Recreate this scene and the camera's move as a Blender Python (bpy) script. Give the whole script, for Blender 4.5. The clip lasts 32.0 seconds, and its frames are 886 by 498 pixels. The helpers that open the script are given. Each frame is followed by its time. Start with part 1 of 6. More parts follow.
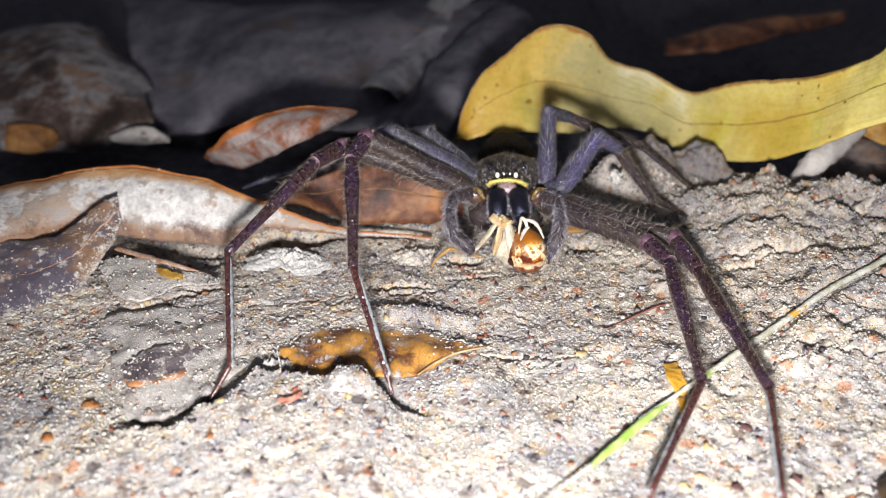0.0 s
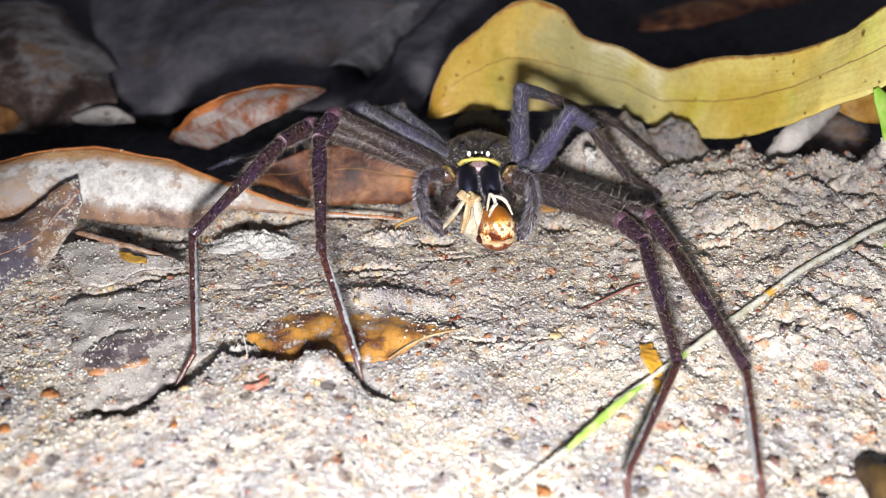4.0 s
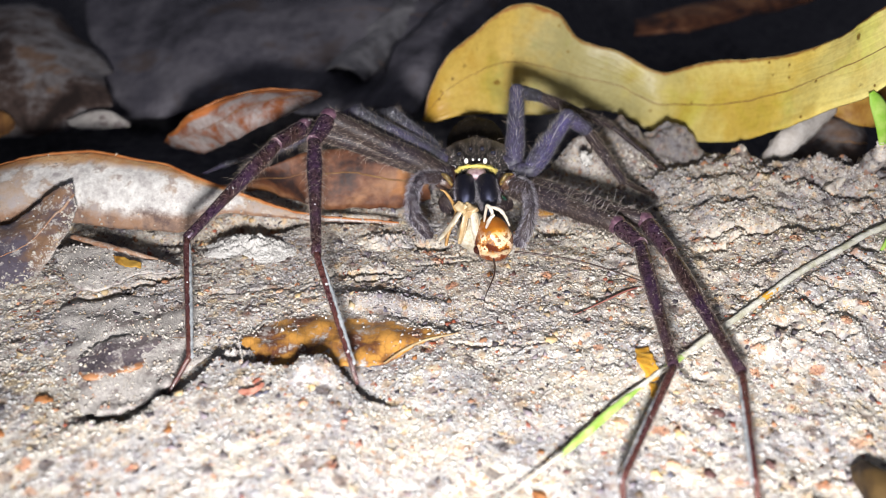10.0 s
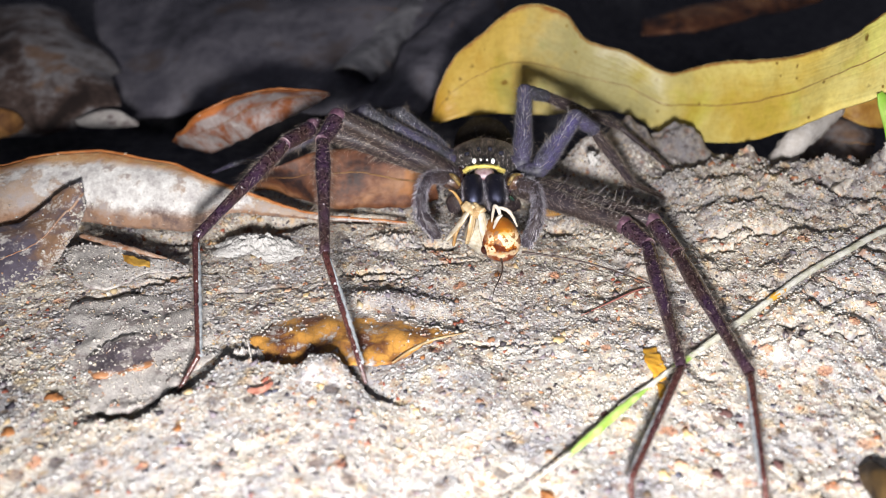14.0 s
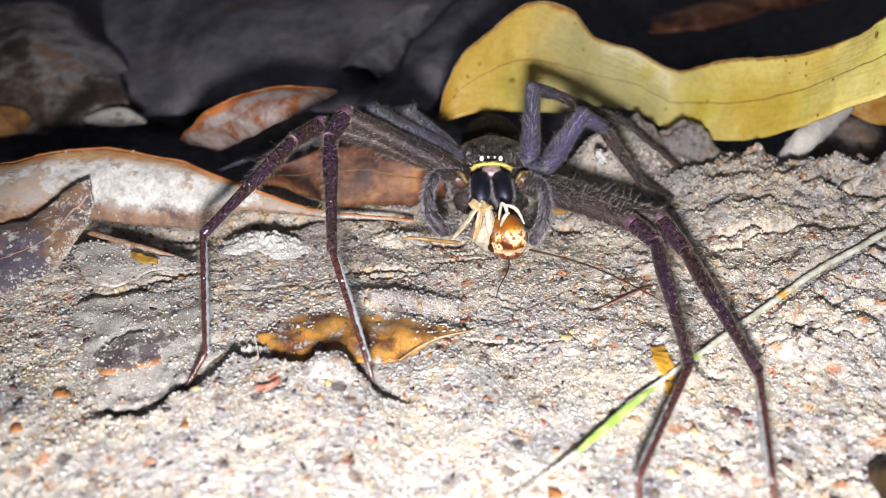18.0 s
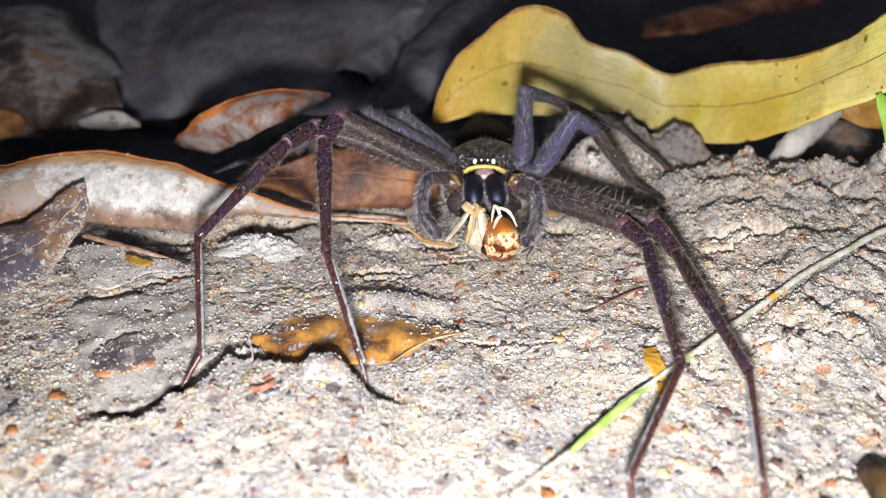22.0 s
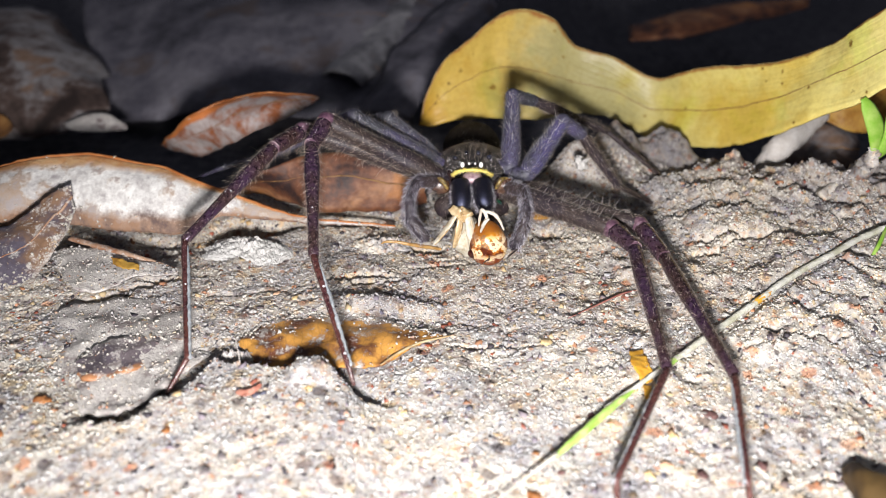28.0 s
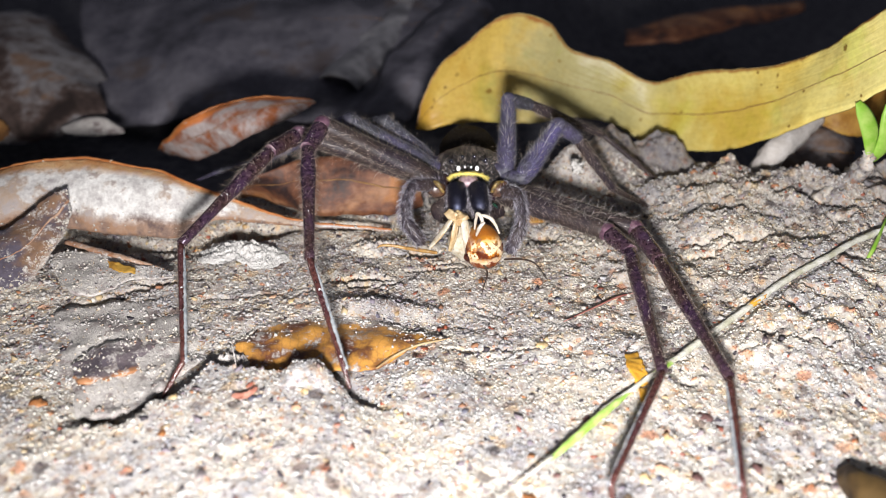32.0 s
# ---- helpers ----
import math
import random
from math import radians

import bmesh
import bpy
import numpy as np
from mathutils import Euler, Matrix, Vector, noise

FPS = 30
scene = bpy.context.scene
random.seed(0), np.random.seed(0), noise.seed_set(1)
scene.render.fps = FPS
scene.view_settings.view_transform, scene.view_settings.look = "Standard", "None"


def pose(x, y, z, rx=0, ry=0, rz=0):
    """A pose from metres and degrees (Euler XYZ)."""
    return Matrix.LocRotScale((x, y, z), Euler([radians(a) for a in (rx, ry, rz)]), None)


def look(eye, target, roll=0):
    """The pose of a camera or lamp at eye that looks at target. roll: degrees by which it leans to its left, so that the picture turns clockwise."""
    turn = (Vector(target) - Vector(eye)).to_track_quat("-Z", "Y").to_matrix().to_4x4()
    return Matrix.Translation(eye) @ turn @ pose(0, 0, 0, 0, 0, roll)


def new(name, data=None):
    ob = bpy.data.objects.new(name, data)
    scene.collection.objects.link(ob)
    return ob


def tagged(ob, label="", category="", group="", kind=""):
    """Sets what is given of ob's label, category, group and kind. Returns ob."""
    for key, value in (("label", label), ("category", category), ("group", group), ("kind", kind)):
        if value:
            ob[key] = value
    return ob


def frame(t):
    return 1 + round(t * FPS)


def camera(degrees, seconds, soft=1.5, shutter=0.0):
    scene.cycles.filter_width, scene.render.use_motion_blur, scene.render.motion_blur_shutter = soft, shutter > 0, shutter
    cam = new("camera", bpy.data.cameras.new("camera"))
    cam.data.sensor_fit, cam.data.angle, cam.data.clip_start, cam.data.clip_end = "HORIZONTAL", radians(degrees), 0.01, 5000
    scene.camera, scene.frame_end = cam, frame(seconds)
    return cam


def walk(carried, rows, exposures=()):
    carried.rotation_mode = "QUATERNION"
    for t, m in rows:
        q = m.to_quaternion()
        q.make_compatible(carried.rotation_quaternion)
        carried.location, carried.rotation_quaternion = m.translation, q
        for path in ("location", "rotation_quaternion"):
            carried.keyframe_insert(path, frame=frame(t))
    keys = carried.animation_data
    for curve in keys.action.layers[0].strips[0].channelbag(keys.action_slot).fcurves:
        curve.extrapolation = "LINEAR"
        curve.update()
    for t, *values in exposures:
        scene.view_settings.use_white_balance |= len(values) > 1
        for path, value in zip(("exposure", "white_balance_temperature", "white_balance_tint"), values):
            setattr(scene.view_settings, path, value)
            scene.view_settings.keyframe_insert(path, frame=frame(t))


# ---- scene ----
# Camera: hand held close to the ground, nearly still.
cam = camera(50, 32.0, soft=0.6)
cam.data.dof.use_dof = True
cam.data.dof.focus_distance = 0.115
cam.data.dof.aperture_fstop = 26.0
PATH = [
    (0, (0.00070, -0.11770, 0.06060), (-0.00320, -0.01094, 0.00594), -0.59),
    (0.5, (0.00075, -0.11762, 0.06047), (-0.00327, -0.01095, 0.00563), -0.61),
    (1, (0.00076, -0.11768, 0.06058), (-0.00340, -0.01107, 0.00566), -0.64),
    (1.5, (0.00077, -0.11722, 0.06038), (-0.00290, -0.01082, 0.00503), -0.56),
    (2, (0.00114, -0.11657, 0.06005), (-0.00224, -0.01052, 0.00399), -0.63),
    (2.5, (0.00103, -0.11605, 0.05985), (-0.00132, -0.01028, 0.00322), -0.47),
    (3, (0.00133, -0.11590, 0.05965), (-0.00082, -0.01022, 0.00284), -0.50),
    (3.5, (0.00121, -0.11554, 0.05952), (-0.00009, -0.00992, 0.00258), -0.40),
    (5.5, (0.00133, -0.11520, 0.05963), (0.00077, -0.00955, 0.00274), -0.33),
    (6, (0.00123, -0.11542, 0.05963), (0.00034, -0.00966, 0.00295), -0.34),
    (6.5, (0.00106, -0.11545, 0.05962), (0.00025, -0.00967, 0.00296), -0.30),
    (7, (0.00102, -0.11549, 0.05960), (-0.00010, -0.00973, 0.00291), -0.31),
    (7.5, (0.00092, -0.11567, 0.05955), (-0.00024, -0.00981, 0.00305), -0.35),
    (8, (0.00120, -0.11562, 0.05973), (0.00025, -0.00982, 0.00312), -0.38),
    (8.5, (0.00152, -0.11500, 0.05941), (0.00057, -0.00923, 0.00274), -0.45),
    (9, (0.00144, -0.11508, 0.05939), (0.00084, -0.00927, 0.00280), -0.34),
    (9.5, (0.00151, -0.11509, 0.05938), (0.00099, -0.00927, 0.00280), -0.33),
    (10, (0.00141, -0.11514, 0.05944), (0.00090, -0.00928, 0.00293), -0.32),
    (10.5, (0.00150, -0.11519, 0.05948), (0.00082, -0.00928, 0.00307), -0.34),
    (11, (0.00124, -0.11526, 0.05948), (0.00066, -0.00932, 0.00312), -0.28),
    (11.5, (0.00147, -0.11513, 0.05944), (0.00071, -0.00927, 0.00294), -0.36),
    (12, (0.00147, -0.11510, 0.05944), (0.00073, -0.00928, 0.00286), -0.35),
    (12.5, (0.00144, -0.11517, 0.05950), (0.00073, -0.00930, 0.00300), -0.35),
    (13, (0.00123, -0.11516, 0.05946), (0.00057, -0.00928, 0.00299), -0.32),
    (13.5, (0.00115, -0.11526, 0.05943), (0.00026, -0.00940, 0.00292), -0.32),
    (14, (0.00103, -0.11535, 0.05959), (-0.00008, -0.00951, 0.00304), -0.32),
    (14.5, (0.00124, -0.11534, 0.05940), (-0.00009, -0.00947, 0.00293), -0.40),
    (16.5, (0.00128, -0.11532, 0.05951), (0.00017, -0.00944, 0.00305), -0.38),
    (17, (0.00103, -0.11537, 0.05940), (0.00001, -0.00944, 0.00302), -0.33),
    (17.5, (0.00104, -0.11530, 0.05942), (-0.00075, -0.00954, 0.00276), -0.42),
    (18, (0.00101, -0.11528, 0.05935), (-0.00101, -0.00951, 0.00269), -0.47),
    (18.5, (0.00081, -0.11527, 0.05937), (-0.00128, -0.00954, 0.00265), -0.47),
    (19, (0.00111, -0.11539, 0.05944), (-0.00108, -0.00957, 0.00289), -0.51),
    (19.5, (0.00103, -0.11595, 0.05965), (-0.00073, -0.01006, 0.00321), -0.43),
    (20, (0.00113, -0.11598, 0.05971), (-0.00063, -0.01006, 0.00333), -0.43),
    (20.5, (0.00096, -0.11595, 0.05968), (-0.00051, -0.01002, 0.00331), -0.36),
    (21, (0.00095, -0.11598, 0.05954), (-0.00035, -0.01001, 0.00326), -0.33),
    (21.5, (0.00108, -0.11585, 0.05957), (-0.00029, -0.00994, 0.00317), -0.36),
    (22, (0.00102, -0.11599, 0.05959), (-0.00017, -0.01003, 0.00329), -0.32),
    (22.5, (0.00099, -0.11591, 0.05961), (-0.00016, -0.01001, 0.00319), -0.32),
    (23, (0.00120, -0.11595, 0.05964), (0.00007, -0.00998, 0.00334), -0.32),
    (23.5, (0.00114, -0.11596, 0.05963), (0.00043, -0.00999, 0.00333), -0.15),
    (24, (0.00123, -0.11589, 0.05972), (0.00083, -0.00994, 0.00338), -0.07),
    (24.5, (0.00115, -0.11595, 0.05964), (0.00103, -0.00996, 0.00337), 0.02),
    (25, (0.00124, -0.11589, 0.05956), (0.00105, -0.00987, 0.00336), -0.01),
    (25.5, (0.00144, -0.11595, 0.05961), (0.00114, -0.00991, 0.00344), -0.06),
    (27.5, (0.00147, -0.11598, 0.05967), (0.00134, -0.00990, 0.00357), -0.05),
    (28, (0.00121, -0.11606, 0.05973), (0.00140, -0.00993, 0.00372), 0.06),
    (28.5, (0.00141, -0.11613, 0.05981), (0.00144, -0.00995, 0.00389), -0.01),
    (29, (0.00144, -0.11623, 0.05982), (0.00144, -0.00998, 0.00405), -0.03),
    (29.5, (0.00154, -0.11635, 0.05979), (0.00152, -0.00999, 0.00422), -0.06),
    (30, (0.00133, -0.11635, 0.05985), (0.00159, -0.00996, 0.00434), 0.00),
    (30.5, (0.00138, -0.11631, 0.05982), (0.00157, -0.00998, 0.00421), 0.00),
    (31, (0.00154, -0.11629, 0.05982), (0.00183, -0.00996, 0.00419), 0.02),
    (31.5, (0.00141, -0.11628, 0.05977), (0.00190, -0.00989, 0.00425), 0.12),
    (32, (0.00142, -0.11629, 0.05973), (0.00190, -0.00992, 0.00420), 0.10),
]
walk(cam, [(t, look(eye, target, roll)) for t, eye, target, roll in PATH])

# Night: a dim bluish sky added as fill to lift the shadows, and the small white torch that sits just under the lens.
world = bpy.data.worlds.new("night_fill")
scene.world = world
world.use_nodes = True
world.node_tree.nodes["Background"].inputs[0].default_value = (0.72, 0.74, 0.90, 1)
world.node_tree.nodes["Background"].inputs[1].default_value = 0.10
torch = new("torch", bpy.data.lights.new("torch", "SPOT"))
torch.data.energy = 1.33
torch.data.color = (0.99, 0.96, 0.96)
torch.data.shadow_soft_size = 0.0055
torch.data.spot_size = radians(130)
torch.data.spot_blend = 1.0
torch.matrix_world = look((0.0010, -0.1270, 0.0430), (0.013, -0.016, 0.0))

MM = 0.001


# ---- materials ----
def nodes_of(name):
    m = bpy.data.materials.new(name)
    m.use_nodes = True
    nt = m.node_tree
    return m, nt, nt.nodes["Principled BSDF"]


def node(nt, kind, **inputs):
    n = nt.nodes.new(kind)
    for k, v in inputs.items():
        n.inputs[k.replace("_", " ")].default_value = v
    return n


def ramp(nt, src, stops, mode="LINEAR"):
    r = nt.nodes.new("ShaderNodeValToRGB")
    r.color_ramp.interpolation = mode
    e = r.color_ramp.elements
    while len(e) < len(stops):
        e.new(0.5)
    for el, (p, c) in zip(e, stops):
        el.position = p
        el.color = (c[0], c[1], c[2], 1)
    nt.links.new(src, r.inputs[0])
    return r.outputs[0]


def mix(nt, a, b, fac, mode="MIX"):
    m = nt.nodes.new("ShaderNodeMix")
    m.data_type = "RGBA"
    m.blend_type = mode
    for sock, v in ((m.inputs[0], fac), (m.inputs[6], a), (m.inputs[7], b)):
        if isinstance(v, (int, float)):
            sock.default_value = v
        elif isinstance(v, tuple):
            sock.default_value = (v[0], v[1], v[2], 1)
        else:
            nt.links.new(v, sock)
    return m.outputs[2]


def coords(nt):
    return nt.nodes.new("ShaderNodeTexCoord").outputs["Object"]


def noise_tex(nt, vec, scale, detail=4.0, rough=0.6):
    n = node(nt, "ShaderNodeTexNoise", Scale=scale, Detail=detail, Roughness=rough)
    nt.links.new(vec, n.inputs["Vector"])
    return n.outputs["Fac"]


def bump(nt, bsdf, height, strength, distance):
    b = node(nt, "ShaderNodeBump", Strength=strength, Distance=distance)
    nt.links.new(height, b.inputs["Height"])
    nt.links.new(b.outputs[0], bsdf.inputs["Normal"])


def value_map(nt, src, lo, hi):
    return ramp(nt, src, ((lo, (0, 0, 0)), (hi, (1, 1, 1))))


def uv_axis(nt, axis):
    sep = nt.nodes.new("ShaderNodeSeparateXYZ")
    nt.links.new(nt.nodes.new("ShaderNodeUVMap").outputs[0], sep.inputs[0])
    return sep.outputs[axis]


def wobble(nt, value, by, amount):
    """value + amount * (by - 0.5)"""
    m = nt.nodes.new("ShaderNodeMath")
    m.operation = "MULTIPLY_ADD"
    m.inputs[1].default_value = amount
    nt.links.new(by, m.inputs[0])
    nt.links.new(value, m.inputs[2])
    n = nt.nodes.new("ShaderNodeMath")
    n.operation = "SUBTRACT"
    n.inputs[1].default_value = amount * 0.5
    nt.links.new(m.outputs[0], n.inputs[0])
    return n.outputs[0]


SAND_STOPS = ((0.0, (0.42, 0.38, 0.34)), (0.13, (0.57, 0.54, 0.49)), (0.30, (0.72, 0.69, 0.63)), (0.50, (0.50, 0.46, 0.42)), (0.60, (0.64, 0.53, 0.40)),
              (0.67, (0.66, 0.63, 0.59)), (0.86, (0.58, 0.33, 0.19)), (0.89, (0.68, 0.58, 0.36)), (0.91, (0.40, 0.37, 0.40)), (0.955, (0.34, 0.20, 0.16)), (0.975, (0.10, 0.09, 0.10)))


def blotches(nt, co):
    """Dull coloured smudges of two sizes in the sand, as a tint."""
    out = (1.0, 1.0, 1.0)
    for size, bend in ((560.0, 0.0011), (1250.0, 0.0006)):
        warp = node(nt, "ShaderNodeTexNoise", Scale=size * 1.6, Detail=3.0, Roughness=0.7)
        nt.links.new(co, warp.inputs["Vector"])
        shift = nt.nodes.new("ShaderNodeVectorMath")
        shift.operation = "MULTIPLY_ADD"
        shift.inputs[1].default_value = (bend, bend, bend)
        nt.links.new(warp.outputs["Color"], shift.inputs[0])
        nt.links.new(co, shift.inputs[2])
        chip = node(nt, "ShaderNodeTexVoronoi", Scale=size)
        nt.links.new(shift.outputs[0], chip.inputs["Vector"])
        sep = nt.nodes.new("ShaderNodeSeparateColor")
        nt.links.new(chip.outputs["Color"], sep.inputs[0])
        blot = ramp(nt, sep.outputs[1], ((0.0, (1, 1, 1)), (0.65, (1.0, 0.82, 0.62)), (0.71, (0.62, 0.59, 0.61)), (0.79, (1.0, 0.86, 0.62)), (0.835, (0.74, 0.75, 0.82)),
                                         (0.895, (0.98, 0.60, 0.42)), (0.92, (0.42, 0.33, 0.30)), (0.955, (0.90, 0.46, 0.28)), (0.973, (0.20, 0.17, 0.18))), "CONSTANT")
        core = ramp(nt, chip.outputs["Distance"], ((0.34, (1.0, 1.0, 1.0)), (0.52, (0, 0, 0))))
        spot = mix(nt, (1.0, 1.0, 1.0), blot, core)
        out = mix(nt, out, spot, 1.0, "MULTIPLY")
    return out


def drifts(nt, co):
    """Broad drifts of slate-grey silt and cream sand, with rusty stains, as a tint."""
    broad = noise_tex(nt, co, 75.0, 5.0, 0.62)
    mid = noise_tex(nt, co, 260.0, 4.0, 0.65)
    t = ramp(nt, wobble(nt, broad, mid, 0.55), ((0.34, (0.70, 0.71, 0.77)), (0.45, (0.90, 0.90, 0.92)), (0.55, (1.02, 1.0, 0.96)), (0.68, (1.10, 1.07, 1.0))))
    rust = value_map(nt, noise_tex(nt, co, 330.0, 4.0, 0.6), 0.63, 0.70)
    return mix(nt, t, mix(nt, t, (1.0, 0.80, 0.62), 1.0, "MULTIPLY"), mix(nt, rust, (0.6, 0.6, 0.6), 1.0, "MULTIPLY"))


def sand_material():
    m, nt, b = nodes_of("sand")
    co = coords(nt)
    warp = node(nt, "ShaderNodeTexNoise", Scale=1500.0, Detail=2.0)
    nt.links.new(co, warp.inputs["Vector"])
    shift = nt.nodes.new("ShaderNodeVectorMath")
    shift.operation = "MULTIPLY_ADD"
    shift.inputs[1].default_value = (0.0006, 0.0006, 0.0006)
    nt.links.new(warp.outputs["Color"], shift.inputs[0])
    nt.links.new(co, shift.inputs[2])
    v = node(nt, "ShaderNodeTexVoronoi", Scale=1900.0)
    nt.links.new(shift.outputs[0], v.inputs["Vector"])
    sep = nt.nodes.new("ShaderNodeSeparateColor")
    nt.links.new(v.outputs["Color"], sep.inputs[0])
    grain = ramp(nt, sep.outputs[0], SAND_STOPS, "CONSTANT")
    fine = node(nt, "ShaderNodeTexVoronoi", Scale=3900.0)
    nt.links.new(co, fine.inputs["Vector"])
    sep2 = nt.nodes.new("ShaderNodeSeparateColor")
    nt.links.new(fine.outputs["Color"], sep2.inputs[0])
    small = ramp(nt, sep2.outputs[0], SAND_STOPS, "CONSTANT")
    grain = mix(nt, grain, small, 0.5)
    tint_noise = noise_tex(nt, co, 620.0, 4.0, 0.65)
    tint = ramp(nt, tint_noise, ((0.30, (0.80, 0.78, 0.86)), (0.44, (1.0, 1.0, 1.0)), (0.58, (1.0, 1.0, 0.99)), (0.66, (1.06, 0.88, 0.70)), (0.76, (0.98, 0.72, 0.52))))
    patch = noise_tex(nt, co, 90.0, 5.0, 0.65)
    # damp patches, spread at random
    darkening = ramp(nt, patch, ((0.38, (0.78, 0.75, 0.74)), (0.58, (1.0, 0.99, 0.97))))
    stain = noise_tex(nt, co, 420.0, 6.0, 0.7)
    dirt = ramp(nt, stain, ((0.33, (0.60, 0.54, 0.50)), (0.46, (1, 1, 1))))
    tint = mix(nt, tint, blotches(nt, co), 1.0, "MULTIPLY")
    c = mix(nt, grain, tint, 0.9, "MULTIPLY")
    c = mix(nt, c, (0.60, 0.57, 0.53), 0.15)
    c = mix(nt, c, (0.99, 1.01, 1.03), 1.0, "MULTIPLY")
    c = mix(nt, c, darkening, 0.8, "MULTIPLY")
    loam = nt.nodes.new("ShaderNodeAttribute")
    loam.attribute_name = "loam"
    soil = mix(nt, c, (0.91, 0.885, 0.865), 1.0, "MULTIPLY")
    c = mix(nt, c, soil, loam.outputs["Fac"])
    c = mix(nt, c, dirt, 0.75, "MULTIPLY")
    c = mix(nt, c, drifts(nt, co), 1.0, "MULTIPLY")
    dark_soil = nt.nodes.new("ShaderNodeAttribute")
    dark_soil.attribute_name = "dark_soil"
    c = mix(nt, c, ramp(nt, stain, ((0.35, (0.045, 0.046, 0.058)), (0.65, (0.13, 0.125, 0.14)))), dark_soil.outputs["Fac"])
    nt.links.new(c, b.inputs["Base Color"])
    b.inputs["Roughness"].default_value = 0.85
    b.inputs["Specular IOR Level"].default_value = 0.2
    h = mix(nt, v.outputs["Distance"], fine.outputs["Distance"], 0.4)
    bump(nt, b, h, 0.25, 0.0002)
    return m


GRAIN_STOPS = ((0.0, (0.60, 0.58, 0.54)), (0.32, (0.67, 0.65, 0.61)), (0.62, (0.55, 0.53, 0.50)), (0.76, (0.65, 0.62, 0.57)), (0.88, (0.62, 0.54, 0.42)), (0.925, (0.56, 0.40, 0.29)),
               (0.945, (0.42, 0.39, 0.40)), (0.972, (0.26, 0.20, 0.19)), (0.986, (0.10, 0.09, 0.10)))
GRIT_STOPS = ((0.0, (0.44, 0.22, 0.12)), (0.09, (0.30, 0.25, 0.27)), (0.38, (0.52, 0.40, 0.24)), (0.52, (0.07, 0.06, 0.07)), (0.68, (0.70, 0.67, 0.62)), (0.85, (0.34, 0.11, 0.07)), (0.93, (0.18, 0.16, 0.19)))


def grain_material(name="sand_grain", stops=GRAIN_STOPS):
    m, nt, b = nodes_of(name)
    g = nt.nodes.new("ShaderNodeNewGeometry")
    c = ramp(nt, g.outputs["Random Per Island"], stops, "CONSTANT")
    co = coords(nt)
    c = mix(nt, c, blotches(nt, co), 0.9, "MULTIPLY")
    c = mix(nt, c, (0.95, 0.975, 0.995), 1.0, "MULTIPLY")
    c = mix(nt, c, drifts(nt, co), 1.0, "MULTIPLY")
    n = noise_tex(nt, co, 6000.0, 3.0)
    c = mix(nt, c, ramp(nt, n, ((0.3, (0.7, 0.68, 0.67)), (0.6, (1, 1, 1)))), 0.5, "MULTIPLY")
    nt.links.new(c, b.inputs["Base Color"])
    b.inputs["Roughness"].default_value = 0.58
    b.inputs["Specular IOR Level"].default_value = 0.28
    return m


